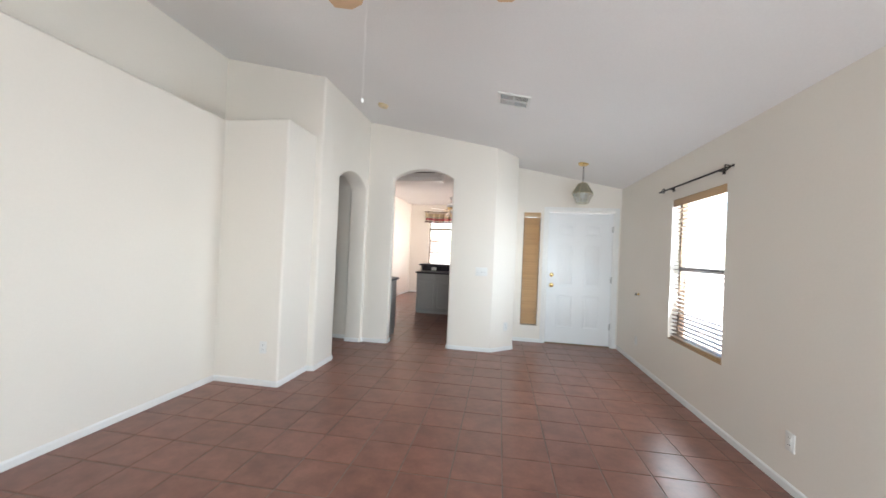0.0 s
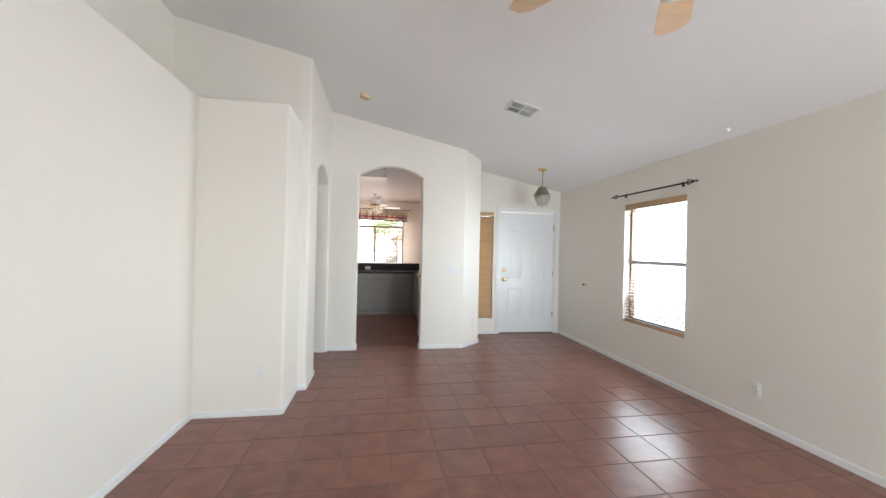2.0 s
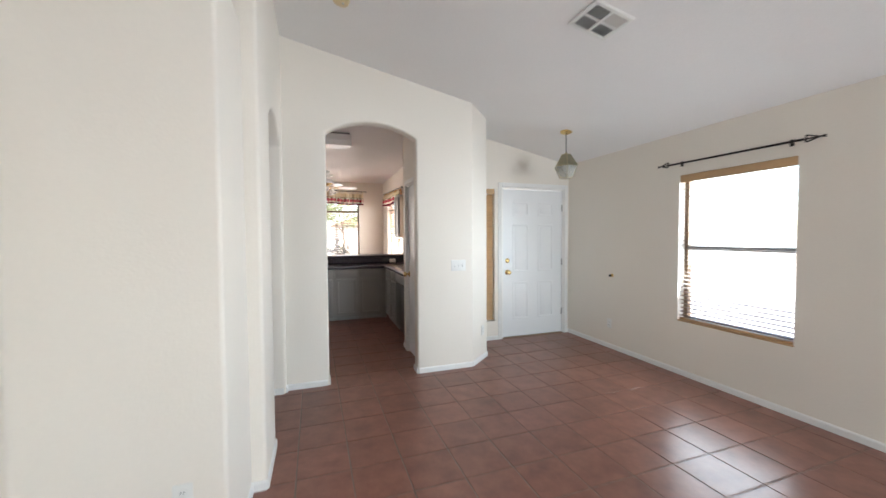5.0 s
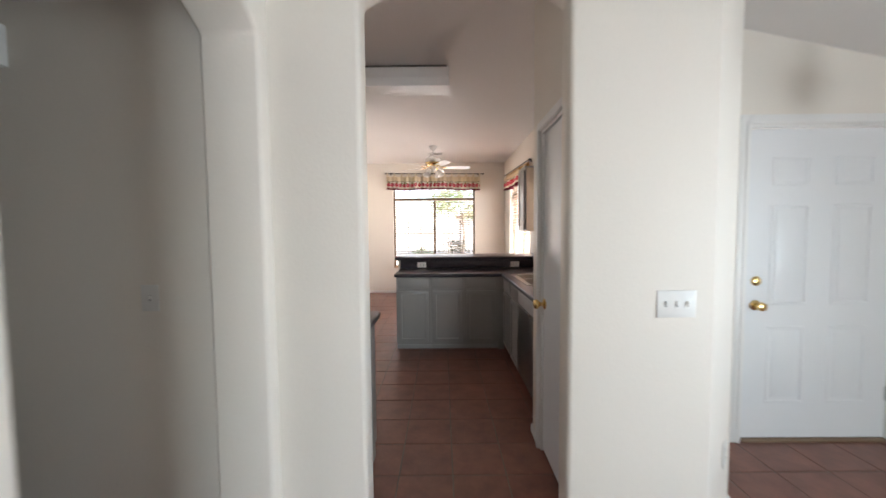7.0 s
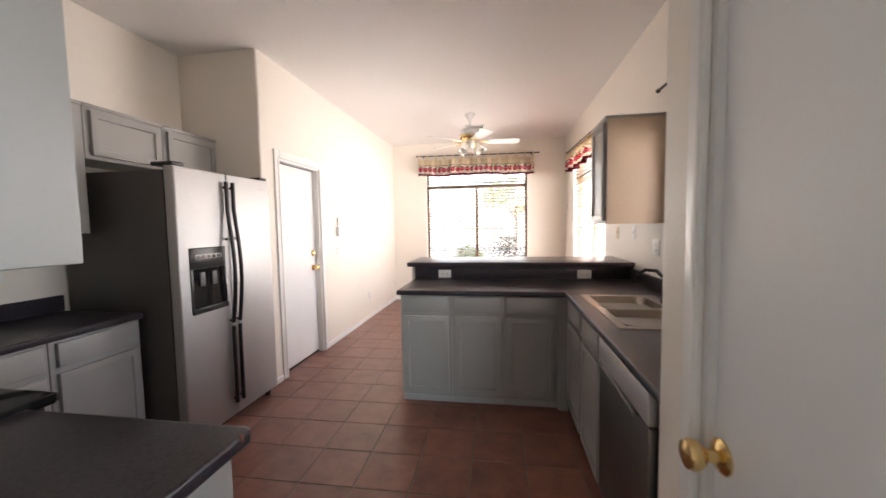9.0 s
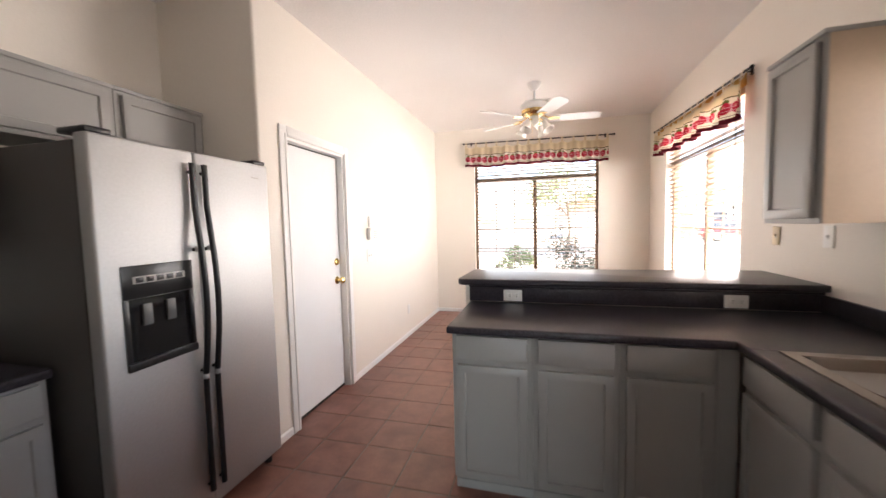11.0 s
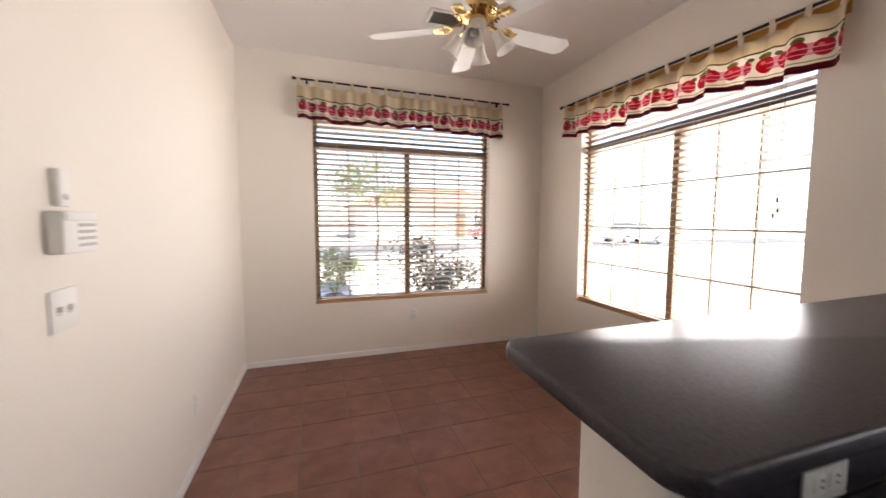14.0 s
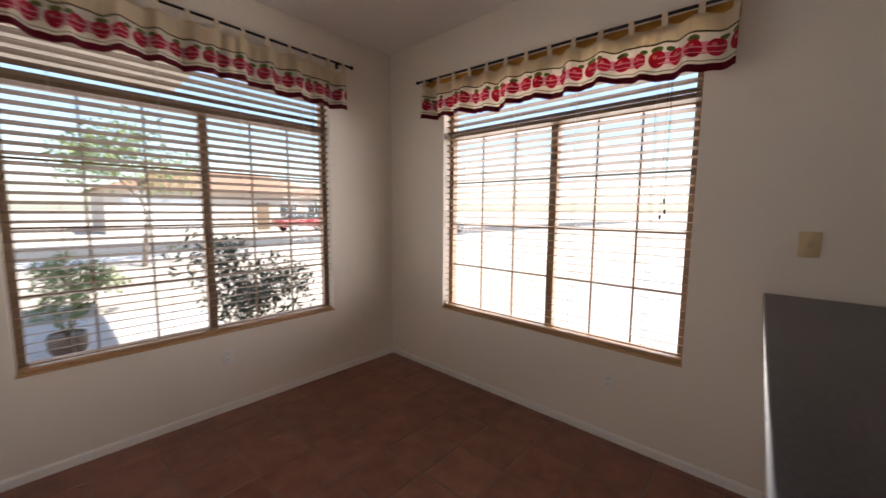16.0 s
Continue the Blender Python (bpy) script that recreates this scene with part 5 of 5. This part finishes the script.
def fridge():
    top = thing("fridge", "stainless side-by-side fridge with dark sides and dispenser", "fridge", pose(-1.50, 6.262, 0, 0, 0, 90))
    w, h, split = 0.905, 1.80, 0.425
    part("body", boxed(0.002, 0.075, 0.045, w - 0.002, 0.825, h - 0.025, 0.006), FRIDGE_SIDE, top, "dark grey enamel sides")
    part("base_grille", boxed(0.01, 0.08, 0.0, w - 0.01, 0.7, 0.0445), BLACK, top)

    def leaf(x0, x1):
        bm = boxed(x0, 0.0, 0.06, x1, 0.072, h, 0.012, 3)
        return bm
    fr = part("freezer_door", leaf(0.0, split - 0.003), STEEL, top, "brushed steel door with dispenser")
    rf = part("fridge_door", leaf(split + 0.003, w), STEEL, top, "brushed steel door")
    part("door_gasket", boxed(0.008, 0.0722, 0.065, w - 0.008, 0.0748, h - 0.03), RUBBER, top)
    for x, ob in ((split - 0.032, fr), (split + 0.032, rf)):
        bm = bmesh.new()
        pts = []
        for i in range(17):
            q = i / 16
            z = 0.16 + 1.58 * q
            bow = -0.024 - 0.036 * max(0.0, math.sin(math.pi * min(max((q - 0.36) / 0.50, 0), 1)))
            pts.append((x, bow, z))
        tube(bm, pts, 0.0135, 10)
        for z in (0.19, 0.76, 1.34, 1.70):
            tube(bm, [(x, 0.004, z), (x, -0.030, z)], 0.009, 8)
        part("handle", bm, BLACK, ob, "long bowed black handle")
        for z in (0.735, 1.345):
            bm = bmesh.new()
            lathe(bm, [(0.0138, -0.012), (0.0152, -0.01), (0.0152, 0.01), (0.0138, 0.012)], Matrix.Translation((x, -0.026 if z < 1 else -0.030, z)), 12)
            part("handle_band", bm, STEEL, ob)
    # dispenser
    x0, x1, z0, z1 = 0.075, 0.375, 0.875, 1.295
    disp = part("dispenser_frame", boxed(x0, -0.006, z1 - 0.135, x1, 0.001, z1, 0.003), BLACK, fr, "black dispenser surround")
    for b in ((x0, x0 + 0.02, z0, z1 - 0.1355), (x1 - 0.02, x1, z0, z1 - 0.1355)):
        part("dispenser_side", boxed(b[0], -0.006, b[2], b[1], 0.001, b[3], 0.002), BLACK, fr)
    part("dispenser_recess", boxed(x0 + 0.02, -0.0015, z0 + 0.03, x1 - 0.02, 0.001, z1 - 0.136), BLACK_GLASS, fr)
    part("drip_tray", boxed(x0, -0.016, z0 - 0.004, x1, 0.001, z0 + 0.03, 0.004), BLACK, fr)
    part("control_strip", boxed(x0 + 0.04, -0.0075, z1 - 0.075, x1 - 0.04, -0.0055, z1 - 0.045, 0.0008), SHADE_GREY, fr, "grey row of buttons")
    for k in range(5):
        part("button", boxed(x0 + 0.05 + k * 0.042, -0.0088, z1 - 0.071, x0 + 0.08 + k * 0.042, -0.0073, z1 - 0.050, 0.0006), BLACK, fr)
    for x in (x0 + 0.085, x0 + 0.185):
        part("paddle", boxed(x - 0.018, -0.014, z0 + 0.17, x + 0.022, -0.002, z0 + 0.26, 0.005), DARK_GREY, fr)
    for x in (0.05, w - 0.05):
        part("hinge_cover", boxed(x - 0.045, 0.01, h + 0.0005, x + 0.045, 0.16, h + 0.024, 0.008), BLACK, top, "black hinge cover")
    part("badge", boxed(w - 0.13, -0.0012, h - 0.085, w - 0.075, 0.001, h - 0.077), SHADE_GREY, rf)
    for x in (0.06, w - 0.06):
        part("foot", lathe(bmesh.new(), [(0.001, 0), (0.022, 0), (0.022, 0.03), (0.012, 0.045), (0.001, 0.045)], Matrix.Translation((x, 0.055, 0)), 12), BLACK, top)


fridge()


# ---- sink ----
def sink():
    top = thing("sink", "double-bowl stainless steel sink set in the worktop", "sink", pose((SX0 + SX1) / 2, (SY0 + SY1) / 2, TOP))
    hw, hl = (SX1 - SX0) / 2, (SY1 - SY0) / 2
    bowls = [(-hl + 0.045, -0.018), (0.018, hl - 0.045)]
    bm = bmesh.new()
    xs = (-hw, -hw + 0.045, hw - 0.075, hw)
    for a, b in ((xs[0], xs[1]), (xs[2], xs[3])):
        box(bm, a, -hl, -0.001, b, hl, 0.006)
    for a, b in ((-hl, bowls[0][0]), (bowls[0][1], bowls[1][0]), (bowls[1][1], hl)):
        box(bm, xs[1], a, -0.001, xs[2], b, 0.006)
    part("rim", bm, SINK_STEEL, top)
    for a, b in bowls:
        bm = bmesh.new()
        cx, cy, rx, ry = (xs[1] + xs[2]) / 2, (a + b) / 2, (xs[2] - xs[1]) / 2, (b - a) / 2
        rings = []
        for s, z in ((1.0, 0.0062), (0.985, -0.004), (0.96, -0.10), (0.90, -0.15), (0.75, -0.165), (0.12, -0.172)):
            ring = []
            for i in range(40):
                t = 2 * math.pi * i / 40
                c, sn = math.cos(t), math.sin(t)
                n = 0.28
                ring.append(bm.verts.new((cx + rx * s * math.copysign(abs(c) ** n, c), cy + ry * s * math.copysign(abs(sn) ** n, sn), z)))
            rings.append(ring)
        for p, q in zip(rings, rings[1:]):
            for i in range(40):
                bm.faces.new((p[i], q[i], q[(i + 1) % 40], p[(i + 1) % 40]))
        bm.faces.new(rings[-1])
        part("bowl", bm, SINK_STEEL, top)
        part("drain", lathe(bmesh.new(), [(0.001, -0.1715), (0.045, -0.1715), (0.042, -0.1685), (0.02, -0.1700), (0.001, -0.1702)], Matrix.Translation((cx, cy, 0)), 20), STEEL, top)
    f = thing("faucet", "dark bronze arched kitchen faucet behind the sink", "faucet", pose(1.395, 6.72, TOP + 0.006))
    part("base", lathe(bmesh.new(), [(0.001, 0), (0.028, 0), (0.026, 0.02), (0.016, 0.035), (0.015, 0.10), (0.001, 0.10)], steps=18), IRON, f)
    bm = bmesh.new()
    tube(bm, [(0, 0, 0.09), (-0.01, 0, 0.15), (-0.05, 0.01, 0.195), (-0.11, 0.015, 0.20), (-0.16, 0.02, 0.165), (-0.175, 0.02, 0.12)], 0.011, 10)
    part("spout", bm, IRON, f)
    bm = bmesh.new()
    tube(bm, [(0, -0.02, 0.07), (-0.01, -0.06, 0.09), (-0.015, -0.10, 0.115)], [0.010, 0.008, 0.007], 8)
    part("lever", bm, IRON, f)


sink()

# ---- outside ----
GRAVEL = material("desert_gravel", (0.42, 0.37, 0.31), 0.95, vary=0.15, scale=0.7, grain=0.3, grain_scale=25, bump=0.6, bump_scale=30)
ASPHALT = material("asphalt", (0.09, 0.088, 0.085), 0.9, vary=0.1, scale=1, grain=0.2, grain_scale=60)
BARK = material("grey_bark", (0.16, 0.12, 0.09), 0.9, vary=0.2, scale=6, grain=0.2, bump=0.6, bump_scale=40)
LEAF = material("sunlit_green_leaf", (0.20, 0.25, 0.10), 0.55, vary=0.25, scale=1.5, grain=0.2, grain_scale=9)
BUSH_LEAF = material("dark_shrub_leaf", (0.05, 0.065, 0.04), 0.5, vary=0.3, scale=3, grain=0.25, grain_scale=14)
CAR_PAINT = material("silver_car_paint", (0.66, 0.67, 0.69), 0.25, 0.5, vary=0.02, coat=0.6)
CAR_RED = material("red_car_paint", (0.38, 0.03, 0.03), 0.25, 0.2, vary=0.02, coat=0.6)
CAR_GLASS = material("dark_car_glass", (0.06, 0.07, 0.08), 0.08)
TYRE = material("tyre_rubber", (0.02, 0.02, 0.02), 0.85, vary=0.1)
POT = material("brown_glazed_pot", (0.14, 0.09, 0.06), 0.4, vary=0.1, scale=8)

structure("ground", boxed(-400, -400, -0.4, 400, 400, -0.125), GRAVEL, "pale sunlit gravel ground out to the horizon", "ground")
structure("patio", boxed(-3.2, D_END + T, -0.124, 0.75, 15.2, -0.06, 0.01), CONCRETE, "pale concrete entry slab outside the dining window", "pavement")
structure("driveway", boxed(D_RIGHT + T, FRONT + T + 0.01, -0.124, 15.0, 11.2, -0.07, 0.01), CONCRETE, "pale concrete drive beside the house", "pavement")
# added reflector: pale sunlit ground that brightens the living room slats from below
structure("side_path", boxed(RIGHT + T, -3.0, -0.124, 9.0, FRONT + T, -0.07, 0.01), CONCRETE, "pale concrete slab added to bounce sun at the living room blind", "pavement")
structure("road", boxed(-60, 23.0, -0.124, 60, 30.0, -0.115), ASPHALT, "grey asphalt street", "road")
structure("pavement", boxed(-60, 21.6, -0.124, 60, 22.7, -0.03, 0.01), CONCRETE, "pale concrete pavement along the street", "pavement")
structure("kerb", boxed(-60, 22.702, -0.124, 60, 22.95, 0.0, 0.02), CONCRETE, "concrete kerb along the street", "kerb")
bm = bmesh.new()
prism(bm, [(-4.0, 3.62), (D_RIGHT + 0.62, 3.02), (D_RIGHT + 0.62, 3.14), (-4.0, 3.74)], "y", 5.6, D_END + 0.62)
structure("roof", bm, SHINGLE, "clay tile roof with eaves over the kitchen", "roof")
structure("porch_roof", boxed(-3.2, D_END + 0.63, 3.16, 0.62, 15.0, 3.30), STUCCO, "stucco porch roof over the entry slab", "roof")
# unseen overhang, added so that no sun falls through the living room window
structure("eave", boxed(RIGHT + T, BACK - T, 2.46, RIGHT + T + 0.5, FRONT + T, 2.58), STUCCO, "unseen stucco overhang added to keep sun off the living room window", "roof")
# unseen slab, added only to stop direct sun at the back wall
structure("patio_cover", boxed(-3.0, BACK - 4.2, 2.62, RIGHT + 0.8, BACK - T, 2.78), STUCCO, "unseen flat slab added to keep sun out of the back opening", "roof")


def leaf_cloud(bm, rng, centre, radii, n, size):
    """Single leaves scattered through an uneven crown."""
    lumps = [(Vector((rng.uniform(-0.6, 0.6) * radii[0], rng.uniform(-0.6, 0.6) * radii[1], rng.uniform(-0.55, 0.6) * radii[2])), rng.uniform(0.3, 0.55)) for _ in range(14)]
    for _ in range(n):
        c, r = rng.choice(lumps)
        d = Vector((rng.gauss(0, 1), rng.gauss(0, 1), rng.gauss(0, 1))).normalized() * (rng.random() ** 0.4) * r
        p = Vector(centre) + c + Vector((d.x * radii[0], d.y * radii[1], d.z * radii[2]))
        m = Matrix.Translation(p) @ Euler((rng.uniform(-1.2, 1.2), rng.uniform(-1.2, 1.2), rng.uniform(0, 6.3))).to_matrix().to_4x4()
        s = size * rng.uniform(0.6, 1.3)
        pts = [m @ Vector(q) for q in ((-s, 0, 0), (-0.2 * s, -0.38 * s, 0.06 * s), (s, 0, 0), (-0.2 * s, 0.38 * s, 0.06 * s))]
        v = [bm.verts.new(q) for q in pts]
        bm.faces.new((v[0], v[1], v[2]))
        bm.faces.new((v[0], v[2], v[3]))
    return bm


def plant(name, label, category, x, y, z, height, radii, n, size, leaf, seed, trunk=0.05, stems=4, lift=0.55, group=""):
    rng = random.Random(seed)
    top = thing(name, label, category, pose(x, y, z), group=group)
    bm = bmesh.new()
    if trunk:
        tube(bm, [(0, 0, -0.05), (0.03 * height, 0.02, 0.3 * height), (0.02, 0.03, lift * height)], [trunk, trunk * 0.75, trunk * 0.55], 9)
    for k in range(stems):
        a = 2 * math.pi * k / stems + rng.uniform(-0.4, 0.4)
        out = rng.uniform(0.35, 0.7)
        start = (0, 0, 0) if not trunk else (0.02, 0.03, lift * height * rng.uniform(0.75, 1.0))
        tip = (math.cos(a) * radii[0] * out, math.sin(a) * radii[1] * out, height * rng.uniform(0.75, 0.95))
        mid = tuple((p + q) / 2 + rng.uniform(-0.04, 0.04) * height for p, q in zip(start, tip))
        r = (trunk or 0.02) * 0.5
        tube(bm, [start, mid, tip], [r, r * 0.6, r * 0.2], 6)
    part("trunk" if trunk else "stems", bm, BARK, top)
    part("crown", leaf_cloud(bmesh.new(), rng, (0, 0, height - radii[2]), radii, n, size), leaf, top, smooth=False)
    return top


plant("bush", "dark-leaved shrub outside the dining window", "bush", 0.75, 12.75, -0.125, 1.42, (0.75, 0.55, 0.62), 2200, 0.042, BUSH_LEAF, 4, trunk=0, stems=7)
plant("bush", "loose green shrub beyond the entry slab", "bush", -0.45, 15.9, -0.125, 0.95, (0.6, 0.5, 0.42), 1300, 0.045, LEAF, 9, trunk=0, stems=6)
plant("tree", "leafy green street tree with a grey trunk", "tree", 1.0, 21.0, -0.125, 4.3, (1.8, 1.5, 1.3), 2200, 0.08, LEAF, 12, trunk=0.07, group="street trees")
plant("tree", "leafy green street tree with a grey trunk", "tree", -8.5, 32.5, -0.125, 5.6, (2.6, 2.2, 1.9), 3600, 0.15, LEAF, 18, trunk=0.15, group="street trees")


def potted_plant():
    top = thing("potted_plant", "small green plant in a brown pot on the slab", "potted plant", pose(-0.72, 13.5, -0.06))
    part("pot", lathe(bmesh.new(), [(0.001, 0), (0.10, 0), (0.15, 0.10), (0.16, 0.22), (0.145, 0.25), (0.13, 0.23), (0.001, 0.22)], steps=20), POT, top)
    rng = random.Random(5)
    bm = bmesh.new()
    for k in range(6):
        a = k * 1.05
        tube(bm, [(0, 0, 0.2), (0.08 * math.cos(a), 0.08 * math.sin(a), 0.42), (0.16 * math.cos(a), 0.16 * math.sin(a), 0.62)], [0.008, 0.006, 0.002], 5)
    part("stems", bm, BARK, top)
    part("foliage", leaf_cloud(bmesh.new(), rng, (0, 0, 0.55), (0.28, 0.28, 0.24), 420, 0.035), LEAF, top, smooth=False)


potted_plant()


def car(m, paint, label):
    """A parked saloon car along local x."""
    top = thing("parked_car", label, "car", m, group="parked cars")
    bm = bmesh.new()
    side = [(-2.2, 0.35), (-2.25, 0.75), (-1.9, 0.92), (-1.35, 0.96), (1.0, 0.95), (1.95, 0.82), (2.2, 0.62), (2.2, 0.35)]
    prism(bm, side, "y", -0.86, 0.86)
    bmesh.ops.bevel(bm, geom=bm.edges[:], offset=0.06, segments=2, profile=0.5, affect="EDGES")
    part("body", bm, paint, top)
    bm = bmesh.new()
    prism(bm, [(-1.55, 0.93), (-0.95, 1.40), (0.35, 1.42), (1.15, 0.93)], "y", -0.72, 0.72)
    bmesh.ops.bevel(bm, geom=bm.edges[:], offset=0.07, segments=2, profile=0.5, affect="EDGES")
    part("cabin_glass", bm, CAR_GLASS, top)
    part("roof_panel", boxed(-0.95, -0.66, 1.385, 0.38, 0.66, 1.435, 0.02), paint, top)
    for x in (-1.35, 1.38):
        for s in (-1, 1):
            turn = pose(x, s * 0.80, 0.32, 90 * s, 0, 0)
            wheel = part("wheel", lathe(bmesh.new(), [(0.001, -0.10), (0.27, -0.10), (0.32, -0.06), (0.32, 0.06), (0.27, 0.10), (0.001, 0.10)], turn, 24), TYRE, top)
            part("rim", lathe(bmesh.new(), [(0.001, -0.115), (0.14, -0.11), (0.20, -0.102), (0.001, -0.100)], turn, 18), STEEL, wheel)
    return top


car(pose(19.0, 26.8, -0.115, 0, 0, 2), CAR_PAINT, "silver saloon car parked on the street")
car(pose(12.6, 34.6, -0.125, 0, 0, 2), CAR_RED, "red saloon car parked across the street")


def house(m, w, d, label, seed):
    """A low stucco house: walls, hipped roof, garage door, windows, front door."""
    top = thing("house", label, "house", m, group="houses across the street")
    part("wall", boxed(-w / 2, 0, 0, w / 2, d, 2.8), STUCCO, top)
    bm = bmesh.new()
    e = 0.5
    lo = [bm.verts.new(p) for p in ((-w / 2 - e, -e, 2.75), (w / 2 + e, -e, 2.75), (w / 2 + e, d + e, 2.75), (-w / 2 - e, d + e, 2.75))]
    hi = [bm.verts.new(p) for p in ((-w / 2 + d / 2, d / 2, 4.6), (w / 2 - d / 2, d / 2, 4.6))]
    for f in ((lo[0], lo[1], hi[1], hi[0]), (lo[1], lo[2], hi[1]), (lo[2], lo[3], hi[0], hi[1]), (lo[3], lo[0], hi[0]), lo):
        bm.faces.new(f)
    bmesh.ops.recalc_face_normals(bm, faces=bm.faces[:])
    part("roof", bm, SHINGLE, top, smooth=False)
    part("garage_door", boxed(-w / 2 + 0.8, -0.06, 0, -w / 2 + 5.4, 0.02, 2.2, 0.02), TRIM, top)
    part("door", boxed(0.9, -0.05, 0, 1.85, 0.02, 2.1, 0.02), FRAME_TAN, top)
    for x in (2.6, 5.0):
        win = part("window", boxed(x, -0.05, 0.9, x + 1.6, 0.02, 2.1, 0.02), TRIM, top)
        part("pane", boxed(x + 0.08, -0.056, 0.98, x + 1.52, -0.049, 2.02), CAR_GLASS, win)
    return top


far_house = house(pose(-15, 36, -0.125), 15.5, 9, "low sand-coloured stucco house with a clay roof", 1)
copy_thing(far_house, pose(9.5, 38, -0.125))
copy_thing(far_house, pose(26, -1.5, -0.125, 0, 0, -90))
copy_thing(far_house, pose(26, -21, -0.125, 0, 0, -90))


# ---- floor tiles, last ----
def floor_tiles():
    floor = bpy.data.objects["floor"]
    pitch_x, pitch_y, turn = 0.3145, 0.3155, radians(0.5)
    gap = 0.007
    meshes = []
    for k in range(6):
        bm = bmesh.new()
        hx, hy, c = pitch_x / 2 - gap / 2, pitch_y / 2 - gap / 2, 0.0024
        wob = [random.uniform(-0.0012, 0.0012) for _ in range(8)]
        base = [(-hx + wob[0], -hy + wob[1]), (hx + wob[2], -hy + wob[3]), (hx + wob[4], hy + wob[5]), (-hx + wob[6], hy + wob[7])]
        low = [bm.verts.new((x, y, -0.012)) for x, y in base]
        mid = [bm.verts.new((x, y, -0.0018)) for x, y in base]
        top = [bm.verts.new((x - math.copysign(c, x), y - math.copysign(c, y), 0.0)) for x, y in base]
        bm.faces.new(top)
        for p, q in ((low, mid), (mid, top)):
            for i in range(4):
                bm.faces.new((p[i], p[(i + 1) % 4], q[(i + 1) % 4], q[i]))
        meshes.append(mesh_of("tile", bm, TILE))
    rest = bmesh.new()
    rot = Matrix.Rotation(turn, 4, "Z")
    spaces = [(LEFT, RIGHT, BACK, ARCH), (1.66, RIGHT, ARCH, FRONT), (-3.2, HALL, 3.25, 4.45), (HALL, 0.78, ARCH, 4.6), (K_LEFT, D_RIGHT, 4.5, 7.3), (D_LEFT, D_RIGHT, 7.3, D_END), (P - 1.4, P + 0.2, 4.4, 5.3)]
    for i in range(-13, 12):
        for j in range(-18, 30):
            m = Matrix.Translation((0.27, 2.36, 0)) @ rot @ Matrix.Translation(((i + 0.5) * pitch_x, (j + 0.5) * pitch_y, 0))
            x, y = m.translation.xy
            if not any(a - 0.12 < x < b + 0.12 and c - 0.12 < y < d + 0.12 for a, b, c, d in spaces):
                continue
            tilt = Matrix.Translation((0, 0, random.uniform(-0.0008, 0.0004))) @ Matrix.Rotation(random.uniform(-0.002, 0.002), 4, "X") @ Matrix.Rotation(random.uniform(-0.002, 0.002), 4, "Y")
            quarter = Matrix.Rotation(math.pi * random.randint(0, 1), 4, "Z")
            data = random.choice(meshes)
            if (-0.55 < x < 1.35 and 0.9 < y < 4.6) or (-1.6 < x < 0.95 and 4.6 <= y < 7.3) or (-1.6 < x < -0.3 and 7.3 <= y < 9.2):
                ob = new("tile", data)
                ob.parent = floor
                ob.matrix_basis = m @ tilt @ quarter
            else:
                n0 = len(rest.verts)
                rest.from_mesh(data)
                rest.verts.ensure_lookup_table()
                bmesh.ops.transform(rest, matrix=m @ tilt @ quarter, verts=rest.verts[n0:])
    ob = part("tile_field", rest, TILE_FIELD, floor, "terracotta tiles away from the path", smooth=False)
    tagged(ob, kind="stuff")


floor_tiles()
